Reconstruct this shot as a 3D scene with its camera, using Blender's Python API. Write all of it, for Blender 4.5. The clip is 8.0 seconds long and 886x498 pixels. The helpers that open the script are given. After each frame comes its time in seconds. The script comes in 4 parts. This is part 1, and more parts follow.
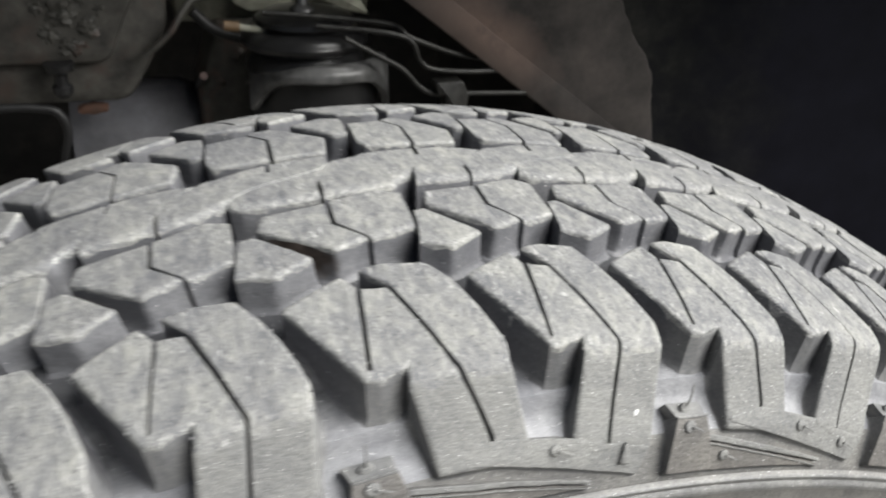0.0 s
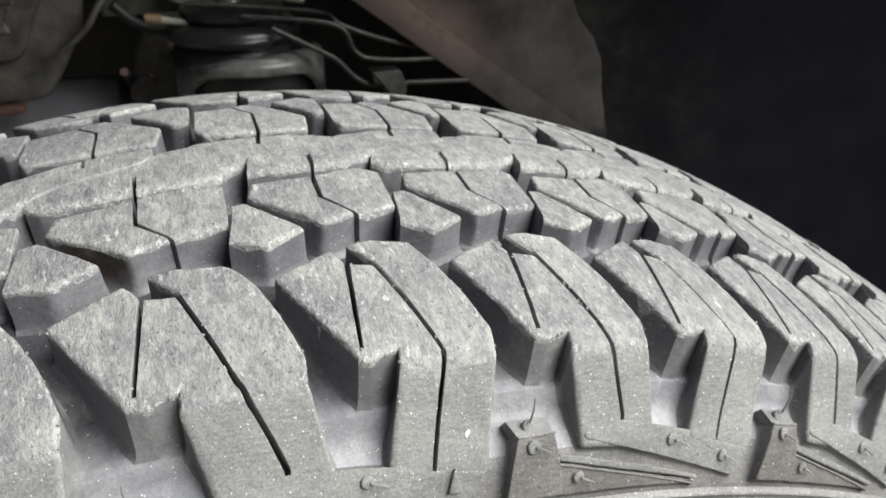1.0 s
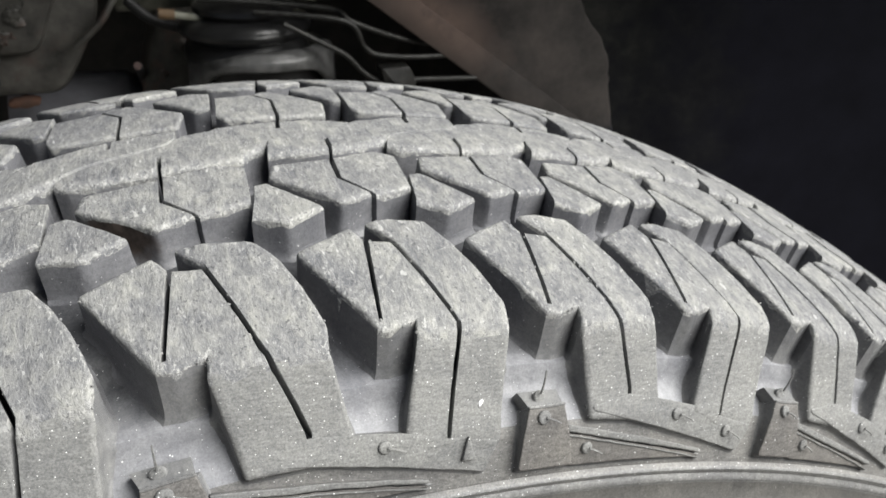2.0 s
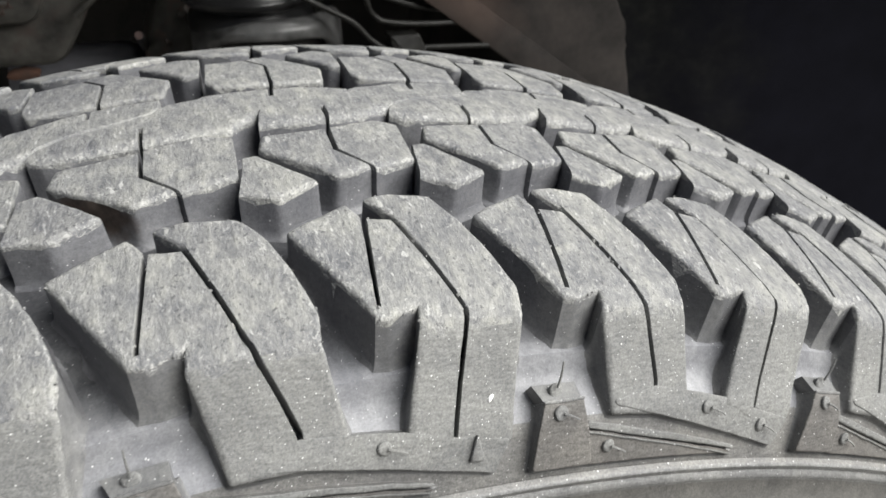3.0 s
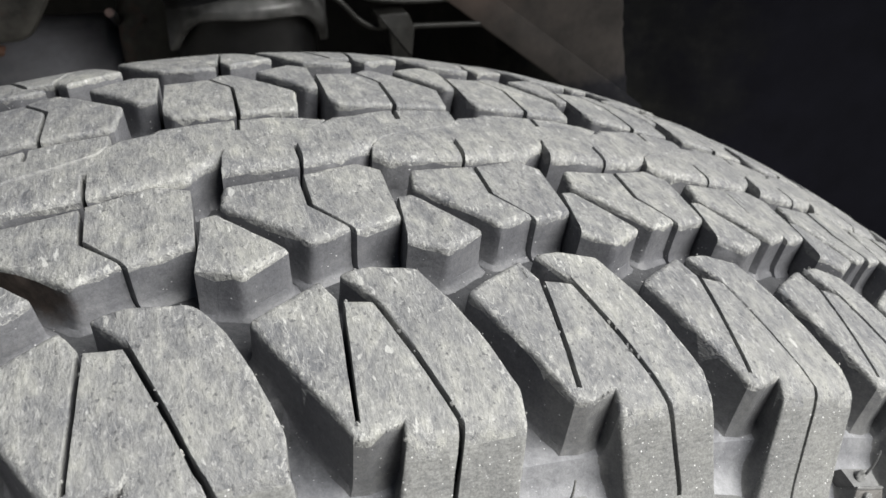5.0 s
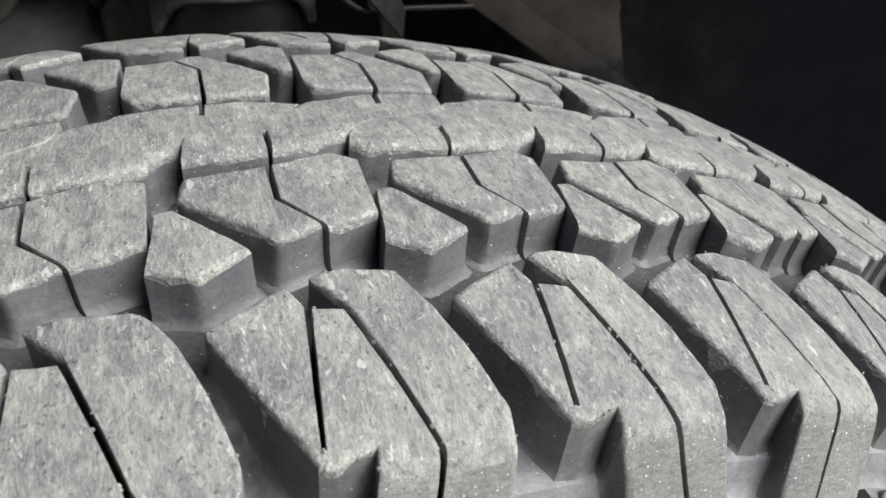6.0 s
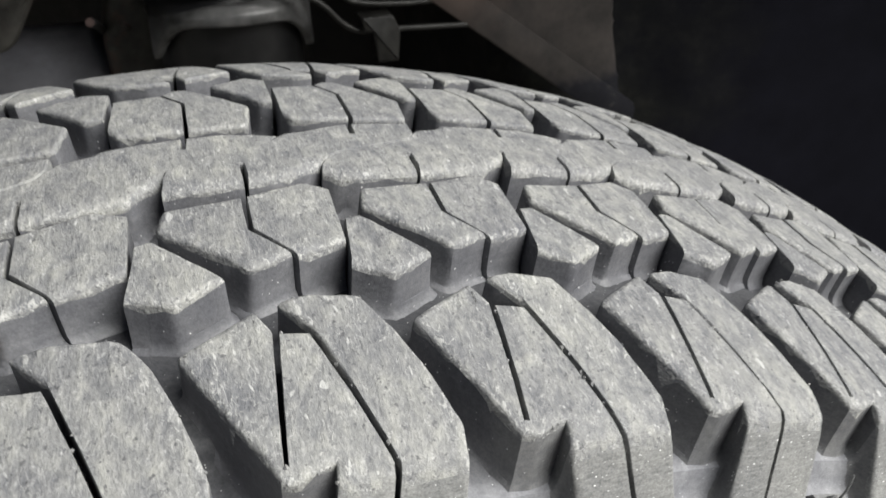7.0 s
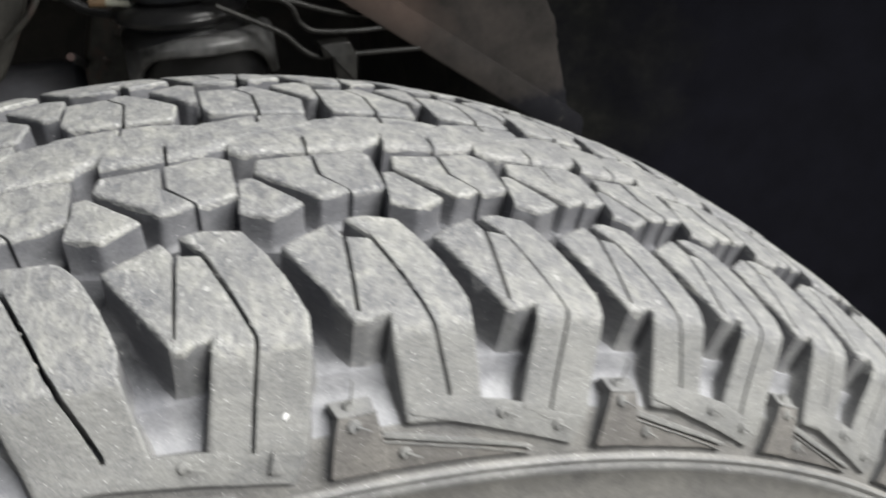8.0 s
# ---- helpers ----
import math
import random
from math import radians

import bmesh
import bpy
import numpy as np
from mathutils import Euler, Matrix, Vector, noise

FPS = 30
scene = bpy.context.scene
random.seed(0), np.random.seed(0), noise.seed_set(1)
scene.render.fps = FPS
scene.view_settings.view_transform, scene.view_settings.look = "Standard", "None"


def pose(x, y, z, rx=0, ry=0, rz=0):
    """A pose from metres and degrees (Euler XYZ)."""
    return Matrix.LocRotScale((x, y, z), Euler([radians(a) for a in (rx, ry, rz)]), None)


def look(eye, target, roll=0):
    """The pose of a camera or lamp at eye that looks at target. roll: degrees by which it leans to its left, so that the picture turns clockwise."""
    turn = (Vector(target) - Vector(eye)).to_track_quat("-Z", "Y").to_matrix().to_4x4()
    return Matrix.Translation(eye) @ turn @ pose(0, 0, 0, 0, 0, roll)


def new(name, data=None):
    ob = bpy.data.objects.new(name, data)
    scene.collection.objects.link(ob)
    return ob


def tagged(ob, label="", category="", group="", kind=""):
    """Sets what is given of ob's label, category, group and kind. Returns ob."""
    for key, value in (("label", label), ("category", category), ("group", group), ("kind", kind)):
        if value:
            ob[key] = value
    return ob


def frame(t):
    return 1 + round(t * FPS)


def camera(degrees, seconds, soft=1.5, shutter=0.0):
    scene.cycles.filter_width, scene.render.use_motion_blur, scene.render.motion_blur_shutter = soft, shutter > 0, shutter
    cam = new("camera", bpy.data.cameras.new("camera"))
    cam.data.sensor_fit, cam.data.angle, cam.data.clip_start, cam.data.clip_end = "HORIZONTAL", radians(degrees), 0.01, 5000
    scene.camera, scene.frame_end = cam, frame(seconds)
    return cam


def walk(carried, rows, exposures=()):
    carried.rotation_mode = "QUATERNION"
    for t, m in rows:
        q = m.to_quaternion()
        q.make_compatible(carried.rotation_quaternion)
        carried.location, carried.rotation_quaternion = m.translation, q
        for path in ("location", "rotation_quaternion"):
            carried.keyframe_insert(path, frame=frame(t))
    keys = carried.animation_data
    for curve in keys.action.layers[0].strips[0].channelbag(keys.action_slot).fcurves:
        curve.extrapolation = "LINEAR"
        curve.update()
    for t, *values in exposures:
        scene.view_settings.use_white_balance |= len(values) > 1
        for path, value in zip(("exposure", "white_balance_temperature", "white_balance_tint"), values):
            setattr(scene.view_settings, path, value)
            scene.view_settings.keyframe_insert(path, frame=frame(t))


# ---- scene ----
# ---- camera and its walk ----
cam = camera(54.0, 8.0, soft=1.5, shutter=0.5)
cam.data.dof.use_dof, cam.data.dof.focus_distance, cam.data.dof.aperture_fstop = True, 0.152, 54.0
ROWS = [
    (0.0, -0.0651, -0.2283, 0.8364, 61.97, -1.90, -18.88),
    (0.5, -0.0300, -0.2147, 0.8245, 61.97, -1.32, -19.78),
    (1.0, -0.0199, -0.2177, 0.8247, 61.65, -0.53, -20.15),
    (1.5, -0.0255, -0.2270, 0.8257, 62.21, -1.08, -19.87),
    (3.0, -0.0180, -0.2100, 0.8159, 59.92, -0.22, -18.99),
    (3.5, -0.0048, -0.1984, 0.8156, 59.28, 0.00, -19.12),
    (4.0, -0.0014, -0.1892, 0.8224, 58.57, -0.57, -19.64),
    (4.5, -0.0090, -0.1855, 0.8242, 57.95, -0.79, -19.51),
    (6.0, -0.0004, -0.1647, 0.8145, 56.38, -0.93, -19.85),
    (6.5, 0.0037, -0.1662, 0.8147, 56.51, -0.31, -19.90),
    (7.0, 0.0054, -0.1734, 0.8215, 57.14, 0.32, -19.86),
    (7.5, 0.0045, -0.1922, 0.8303, 58.09, 0.95, -19.50),
    (8.0, 0.0174, -0.2330, 0.8302, 59.19, 2.02, -20.82),
]
walk(cam, [(t, pose(x, y, z, rx, ry, rz)) for t, x, y, z, rx, ry, rz in ROWS], [(0.0, 1.48, 6560, 7.5), (1.5, 1.44, 6560, 7.5), (4.0, 1.28, 6560, 7.5), (6.5, 1.21, 6560, 7.5), (7.5, 1.28, 6560, 7.5), (8.0, 1.37, 6560, 7.5)])

# ---- world, sun, exposure ----
world = bpy.data.worlds.new("overcast_sky")
scene.world = world
world.use_nodes = True
sky = world.node_tree.nodes.new("ShaderNodeTexSky")
sky.sky_type = "NISHITA"
sky.sun_disc = False
sky.sun_elevation, sky.sun_rotation = radians(44), radians(125)
sky.dust_density = 4.0
world.node_tree.links.new(sky.outputs[0], world.node_tree.nodes["Background"].inputs[0])
world.node_tree.nodes["Background"].inputs[1].default_value = 0.012
sun_data = bpy.data.lights.new("sun", "SUN")
sun_data.energy, sun_data.angle, sun_data.color = 3.48, radians(57), (1.0, 0.985, 0.97)
sun = new("sun", sun_data)
sun.matrix_world = look((2.15, -1.5, 3.35), (0, 0, 0.8))


# ---- materials ----
def material(name):
    m = bpy.data.materials.new(name)
    m.use_nodes = True
    return m, m.node_tree.nodes, m.node_tree.links, m.node_tree.nodes["Principled BSDF"]


def noise_node(nodes, links, scale, detail, rough, stretch=(1, 1, 1), distortion=0.0):
    tc = nodes.new("ShaderNodeTexCoord")
    mp = nodes.new("ShaderNodeMapping")
    mp.inputs["Scale"].default_value = stretch
    n = nodes.new("ShaderNodeTexNoise")
    n.inputs["Scale"].default_value, n.inputs["Detail"].default_value = scale, detail
    n.inputs["Roughness"].default_value, n.inputs["Distortion"].default_value = rough, distortion
    links.new(tc.outputs["Object"], mp.inputs[0])
    links.new(mp.outputs[0], n.inputs["Vector"])
    return n.outputs[0]


def ramp_node(nodes, links, value, stops):
    r = nodes.new("ShaderNodeValToRGB")
    els = r.color_ramp.elements
    els[0].position, els[0].color = stops[0][0], (*stops[0][1], 1)
    els[1].position, els[1].color = stops[-1][0], (*stops[-1][1], 1)
    for p, c in stops[1:-1]:
        e = els.new(p)
        e.color = (*c, 1)
    links.new(value, r.inputs[0])
    return r.outputs[0]


def mix_node(nodes, links, a, b, fac, kind="MIX"):
    m = nodes.new("ShaderNodeMix")
    m.data_type, m.blend_type = "RGBA", kind
    for socket, v in ((m.inputs[6], a), (m.inputs[7], b), (m.inputs[0], fac)):
        if isinstance(v, bpy.types.NodeSocket):
            links.new(v, socket)
        else:
            socket.default_value = (*v, 1) if isinstance(v, tuple) else v
    return m.outputs[2]


def bump_node(nodes, links, height, strength, distance, previous=None):
    b = nodes.new("ShaderNodeBump")
    b.inputs["Strength"].default_value, b.inputs["Distance"].default_value = strength, distance
    links.new(height, b.inputs["Height"])
    if previous:
        links.new(previous, b.inputs["Normal"])
    return b.outputs[0]


def rubber(name, dark, mid, light, specks, grain, flecks=0.0, roughness=0.75, outer=None, wall=False, pebble=0.0):
    """Dusty rubber: fine grain, patches, broad stains, white flecks and round specks of grit."""
    m, nodes, links, bsdf = material(name)
    fine = noise_node(nodes, links, grain, 6, 0.75, (1, 1, 1), 0.3)
    grit = noise_node(nodes, links, 2300, 3, 0.6)
    patch = noise_node(nodes, links, 420, 4, 0.62, (1, 0.5, 1), 0.6)
    broad = noise_node(nodes, links, 65, 5, 0.65, (1, 0.7, 1), 0.4)
    c1 = ramp_node(nodes, links, fine, [(0.3, dark), (0.5, mid), (0.72, light)])
    if outer:  # paler with dust towards the shoulder; the inner tone is darkened as groove shade
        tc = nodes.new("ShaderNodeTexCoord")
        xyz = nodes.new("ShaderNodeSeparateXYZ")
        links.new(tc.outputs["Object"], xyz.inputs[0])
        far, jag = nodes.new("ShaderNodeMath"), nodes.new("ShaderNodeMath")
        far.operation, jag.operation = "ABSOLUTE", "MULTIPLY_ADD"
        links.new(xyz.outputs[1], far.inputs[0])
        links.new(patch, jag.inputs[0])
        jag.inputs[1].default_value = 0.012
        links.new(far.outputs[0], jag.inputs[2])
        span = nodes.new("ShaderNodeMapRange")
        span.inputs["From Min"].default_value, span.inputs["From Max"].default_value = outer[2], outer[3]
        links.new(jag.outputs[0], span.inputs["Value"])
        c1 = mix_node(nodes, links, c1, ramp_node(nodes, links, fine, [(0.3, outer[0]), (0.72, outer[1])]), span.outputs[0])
    c2 = ramp_node(nodes, links, broad, [(0.36, (0.78, 0.785, 0.80)), (0.64, (1.12, 1.12, 1.10))])
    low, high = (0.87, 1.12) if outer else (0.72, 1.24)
    c3 = ramp_node(nodes, links, grit, [(0.32, (low, low, low)), (0.68, (high, high, high))])
    c4 = ramp_node(nodes, links, patch, [(0.36, (0.80, 0.80, 0.83)), (0.5, (1, 1, 1)), (0.64, (1.15, 1.16, 1.12))])
    col = mix_node(nodes, links, mix_node(nodes, links, c1, c2, 1.0, "MULTIPLY"), c3, 1.0, "MULTIPLY")
    col = mix_node(nodes, links, col, c4, 0.22, "MULTIPLY")
    if flecks:
        bands = ((330, (1, 0.4, 1), 0.5, 0.016, (0.5, 0.5, 0.485), 0.6), (520, (1, 0.25, 1), 0.47, 0.014, (0.07, 0.07, 0.075), 0.6), (210, (0.5, 1, 0.5), 0.52, 0.010, (0.5, 0.5, 0.49), 0.45))
        for scale, stretch, level, width, tone, amount in bands:  # thin scuffs and scratches, here and there
            line = noise_node(nodes, links, scale, 5, 0.6, stretch, 0.5)
            a = amount * min(1.0, flecks / 0.7)
            f = ramp_node(nodes, links, line, [(level - width, (0, 0, 0)), (level, (a, a, a)), (level + width, (0, 0, 0))])
            some = ramp_node(nodes, links, noise_node(nodes, links, scale * 0.55, 3, 0.6), [(0.47, (0, 0, 0)), (0.6, (1, 1, 1))])
            col = mix_node(nodes, links, col, tone, mix_node(nodes, links, f, some, 1.0, "MULTIPLY"))
        fl = noise_node(nodes, links, 1200, 2, 0.6, (1, 0.3, 1), 0.3)
        f = ramp_node(nodes, links, fl, [(0.655, (0, 0, 0)), (0.74, (flecks, flecks, flecks))])
        col = mix_node(nodes, links, col, (0.45, 0.45, 0.437), f)
    if specks:
        for scale, share in ((480, specks), (640, specks * 1.3), (860, specks * 1.6)):
            tc = nodes.new("ShaderNodeTexCoord")
            vo = nodes.new("ShaderNodeTexVoronoi")
            vo.inputs["Scale"].default_value = scale
            links.new(tc.outputs["Object"], vo.inputs["Vector"])
            dot = ramp_node(nodes, links, vo.outputs["Distance"], [(0.045, (1, 1, 1)), (0.095, (0, 0, 0))])
            sep = nodes.new("ShaderNodeSeparateColor")
            links.new(vo.outputs["Color"], sep.inputs[0])
            few = ramp_node(nodes, links, sep.outputs[0], [(1 - share, (0, 0, 0)), (1 - share + 0.02, (1, 1, 1))])
            both = mix_node(nodes, links, dot, few, 1.0, "MULTIPLY")
            col = mix_node(nodes, links, col, (0.72, 0.72, 0.72), both)
    if wall:  # faint drawn lines that run along the wall, and a brown mud stain on one block
        drawn = noise_node(nodes, links, 1400, 3, 0.6, (0.08, 0.08, 1), 0.2)
        col = mix_node(nodes, links, col, ramp_node(nodes, links, drawn, [(0.35, (0.955, 0.955, 0.96)), (0.65, (1.045, 1.045, 1.04))]), 1.0, "MULTIPLY")
        tc, mp, ball, ragged, span = nodes.new("ShaderNodeTexCoord"), nodes.new("ShaderNodeMapping"), nodes.new("ShaderNodeVectorMath"), nodes.new("ShaderNodeMath"), nodes.new("ShaderNodeMapRange")
        mp.vector_type = "TEXTURE"
        mp.inputs["Location"].default_value, mp.inputs["Rotation"].default_value, mp.inputs["Scale"].default_value = MUD_SPOT, (0, 0, radians(-45)), (0.0120, 0.004, 0.0060)
        links.new(tc.outputs["Object"], mp.inputs[0])
        ball.operation, ragged.operation, ragged.inputs[1].default_value = "LENGTH", "MULTIPLY_ADD", 0.9
        links.new(mp.outputs[0], ball.inputs[0])
        links.new(noise_node(nodes, links, 260, 5, 0.65), ragged.inputs[0])
        links.new(ball.outputs["Value"], ragged.inputs[2])
        span.inputs["From Min"].default_value, span.inputs["From Max"].default_value = 1.55, 1.05
        links.new(ragged.outputs[0], span.inputs["Value"])
        mud = ramp_node(nodes, links, noise_node(nodes, links, 400, 4, 0.65), [(0.3, (0.030, 0.024, 0.021)), (0.7, (0.085, 0.067, 0.057))])
        col = mix_node(nodes, links, col, mud, span.outputs[0])
    links.new(col, bsdf.inputs["Base Color"])
    bsdf.inputs["Roughness"].default_value = roughness
    bsdf.inputs["Specular IOR Level"].default_value = 0.35
    b1 = bump_node(nodes, links, fine, 0.25, 0.0005)
    b2 = bump_node(nodes, links, patch, 0.12, 0.0012, b1)
    b3 = bump_node(nodes, links, broad, 0.12, 0.0010, b2)
    if pebble:  # hammered, pebbly skin
        b3 = bump_node(nodes, links, noise_node(nodes, links, 1050, 2, 0.45, (0.35, 1, 1), 0.3), pebble * 0.55, 0.0007, b3)
    links.new(b3, bsdf.inputs["Normal"])
    return m


def worn_rubber():
    """The tread's worn face: grey dusty rubber, scoured across, with pale scratches, scuffed rims and small dark pits."""
    m, nodes, links, bsdf = material("worn_tread_rubber")
    broad = noise_node(nodes, links, 55, 4, 0.6, (1, 0.7, 1), 0.6)
    cloud = noise_node(nodes, links, 170, 5, 0.62, (1, 0.6, 1), 1.2)
    scour = noise_node(nodes, links, 430, 3, 0.5, (1, 0.42, 1), 0.9)
    hair = noise_node(nodes, links, 1700, 2, 0.5, (1, 0.14, 1), 0.9)
    grit = noise_node(nodes, links, 1500, 3, 0.6, (1, 0.8, 1), 0.4)
    swirl = noise_node(nodes, links, 300, 4, 0.6, (1, 0.4, 1), 0.8)
    col = ramp_node(nodes, links, scour, [(0.34, (0.181, 0.182, 0.186)), (0.5, (0.200, 0.2005, 0.201)), (0.66, (0.223, 0.223, 0.220))])
    for value, stops in ((broad, [(0.36, (0.80, 0.806, 0.828)), (0.64, (1.11, 1.11, 1.08))]),
                         (cloud, [(0.38, (0.80, 0.806, 0.828)), (0.5, (1, 1, 1)), (0.63, (1.12, 1.12, 1.09))]),
                         (noise_node(nodes, links, 620, 3, 0.6, (1, 0.4, 1), 0.7), [(0.36, (0.88, 0.884, 0.895)), (0.5, (1, 1, 1)), (0.64, (1.10, 1.10, 1.085))]),
                         (swirl, [(0.36, (0.84, 0.845, 0.862)), (0.5, (1, 1, 1)), (0.64, (1.10, 1.10, 1.085))]),
                         (hair, [(0.33, (0.93, 0.93, 0.935)), (0.67, (1.07, 1.07, 1.065))]),
                         (grit, [(0.33, (0.88, 0.88, 0.885)), (0.67, (1.11, 1.11, 1.105))])):
        col = mix_node(nodes, links, col, ramp_node(nodes, links, value, stops), 1.0, "MULTIPLY")
    # pale scratches, most of them across the tread, some askew
    for scale, stretch, turn, level, width, tone, amount in ((420, (1, 0.10, 1), 0, 0.5, 0.008, (0.42, 0.42, 0.41), 0.6), (300, (1, 0.12, 1), 24, 0.48, 0.008, (0.42, 0.42, 0.41), 0.6),
                                                             (340, (1, 0.16, 1), -33, 0.53, 0.008, (0.42, 0.42, 0.41), 0.45), (440, (1, 0.2, 1), 8, 0.46, 0.016, (0.10, 0.10, 0.105), 0.4)):
        tc, mp, n = nodes.new("ShaderNodeTexCoord"), nodes.new("ShaderNodeMapping"), nodes.new("ShaderNodeTexNoise")
        mp.inputs["Scale"].default_value, mp.inputs["Rotation"].default_value = stretch, (0, 0, radians(turn))
        n.inputs["Scale"].default_value, n.inputs["Detail"].default_value, n.inputs["Roughness"].default_value = scale, 3, 0.5
        links.new(tc.outputs["Object"], mp.inputs[0])
        links.new(mp.outputs[0], n.inputs["Vector"])
        f = ramp_node(nodes, links, n.outputs[0], [(level - width, (0, 0, 0)), (level, (amount, amount, amount)), (level + width, (0, 0, 0))])
        some = ramp_node(nodes, links, noise_node(nodes, links, scale * 0.8, 3, 0.6, (1, 0.6, 1)), [(0.48, (0, 0, 0)), (0.60, (1, 1, 1))])
        col = mix_node(nodes, links, col, tone, mix_node(nodes, links, f, some, 1.0, "MULTIPLY"))
    # curled scuff lines, and flecks
    for scale, level, width, amount in ((300, 0.5, 0.011, 0.5), (480, 0.54, 0.011, 0.45), (210, 0.47, 0.007, 0.55), (640, 0.46, 0.012, 0.4)):
        f = ramp_node(nodes, links, noise_node(nodes, links, scale, 3, 0.55, (1, 0.4, 1), 0.9), [(level - width, (0, 0, 0)), (level, (amount, amount, amount)), (level + width, (0, 0, 0))])
        some = ramp_node(nodes, links, noise_node(nodes, links, scale * 0.5, 3, 0.6), [(0.50, (0, 0, 0)), (0.60, (1, 1, 1))])
        col = mix_node(nodes, links, col, (0.40, 0.40, 0.39), mix_node(nodes, links, f, some, 1.0, "MULTIPLY"))
    f = ramp_node(nodes, links, noise_node(nodes, links, 1000, 2, 0.5, (1, 0.5, 1), 0.8), [(0.64, (0, 0, 0)), (0.74, (0.32, 0.32, 0.32))])
    col = mix_node(nodes, links, col, (0.43, 0.43, 0.42), f)
    # a few bold bright nicks
    f = ramp_node(nodes, links, noise_node(nodes, links, 620, 2, 0.5, (1, 0.3, 1), 0.3), [(0.695, (0, 0, 0)), (0.725, (0.5, 0.5, 0.5))])
    col = mix_node(nodes, links, col, (0.52, 0.52, 0.51), f)
    # scuffs: pale crumbs of rubber, thickest along the rims
    rim = nodes.new("ShaderNodeAttribute")
    rim.attribute_name = "edge"
    reach = nodes.new("ShaderNodeMath")
    reach.operation, reach.inputs[1].default_value = "MULTIPLY_ADD", 0.12
    links.new(rim.outputs["Fac"], reach.inputs[0])
    links.new(noise_node(nodes, links, 900, 4, 0.7, (1, 0.5, 1), 0.6), reach.inputs[2])
    f = ramp_node(nodes, links, reach.outputs[0], [(0.645, (0, 0, 0)), (0.72, (0.7, 0.7, 0.7))])
    col = mix_node(nodes, links, col, (0.40, 0.40, 0.385), f)
    pits = ramp_node(nodes, links, noise_node(nodes, links, 1100, 2, 0.5, (1, 0.7, 1)), [(0.30, (0.75, 0.75, 0.75)), (0.37, (0, 0, 0))])
    col = mix_node(nodes, links, col, (0.075, 0.075, 0.08), pits)
    each = nodes.new("ShaderNodeObjectInfo")
    col = mix_node(nodes, links, col, ramp_node(nodes, links, each.outputs["Random"], [(0.0, (0.93, 0.93, 0.94)), (1.0, (1.06, 1.06, 1.05))]), 1.0, "MULTIPLY")
    links.new(col, bsdf.inputs["Base Color"])
    bsdf.inputs["Roughness"].default_value, bsdf.inputs["Specular IOR Level"].default_value = 0.7, 0.4
    b = bump_node(nodes, links, grit, 0.2, 0.0003)
    b = bump_node(nodes, links, scour, 0.4, 0.0006, b)
    b = bump_node(nodes, links, hair, 0.3, 0.0004, b)
    b = bump_node(nodes, links, swirl, 0.3, 0.0008, b)
    b = bump_node(nodes, links, reach.outputs[0], 0.5, 0.0005, b)
    b = bump_node(nodes, links, cloud, 0.28, 0.0011, b)
    links.new(b, bsdf.inputs["Normal"])
    return m


def painted(name, dark, light, scale, roughness, metallic=0.0, rust=None, specular=0.4):
    m, nodes, links, bsdf = material(name)
    n = noise_node(nodes, links, scale, 5, 0.65)
    col = ramp_node(nodes, links, n, [(0.3, dark), (0.7, light)])
    if rust:
        n2 = noise_node(nodes, links, scale * 0.45, 6, 0.7)
        f = ramp_node(nodes, links, n2, [(0.52, (0, 0, 0)), (0.66, (1, 1, 1))])
        col = mix_node(nodes, links, col, rust, f)
    links.new(col, bsdf.inputs["Base Color"])
    bsdf.inputs["Roughness"].default_value, bsdf.inputs["Metallic"].default_value = roughness, metallic
    bsdf.inputs["Specular IOR Level"].default_value = specular
    links.new(bump_node(nodes, links, n, 0.3, 0.002), bsdf.inputs["Normal"])
    return m


def liner_plastic():
    """Black plastic with brownish dust towards the rail, thinning out in ragged patches."""
    m, nodes, links, bsdf = material("dusty_liner_plastic")
    fine = noise_node(nodes, links, 22, 5, 0.65)
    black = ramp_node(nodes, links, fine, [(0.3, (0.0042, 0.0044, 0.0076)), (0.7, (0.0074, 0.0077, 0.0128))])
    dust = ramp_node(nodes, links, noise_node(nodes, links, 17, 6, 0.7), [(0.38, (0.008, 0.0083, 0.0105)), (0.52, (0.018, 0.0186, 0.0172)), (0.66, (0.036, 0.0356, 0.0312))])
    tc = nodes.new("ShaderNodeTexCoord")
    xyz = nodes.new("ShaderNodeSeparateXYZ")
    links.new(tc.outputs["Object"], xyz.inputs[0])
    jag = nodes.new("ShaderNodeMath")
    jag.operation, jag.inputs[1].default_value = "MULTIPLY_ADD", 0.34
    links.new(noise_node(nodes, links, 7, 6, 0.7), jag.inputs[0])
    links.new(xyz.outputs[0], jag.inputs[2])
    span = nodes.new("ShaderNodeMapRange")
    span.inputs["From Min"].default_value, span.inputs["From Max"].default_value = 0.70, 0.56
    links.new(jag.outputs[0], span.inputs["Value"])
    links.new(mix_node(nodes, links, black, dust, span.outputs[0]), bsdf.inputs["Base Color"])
    bsdf.inputs["Roughness"].default_value, bsdf.inputs["Specular IOR Level"].default_value = 0.75, 0.1
    links.new(bump_node(nodes, links, fine, 0.3, 0.002), bsdf.inputs["Normal"])
    return m


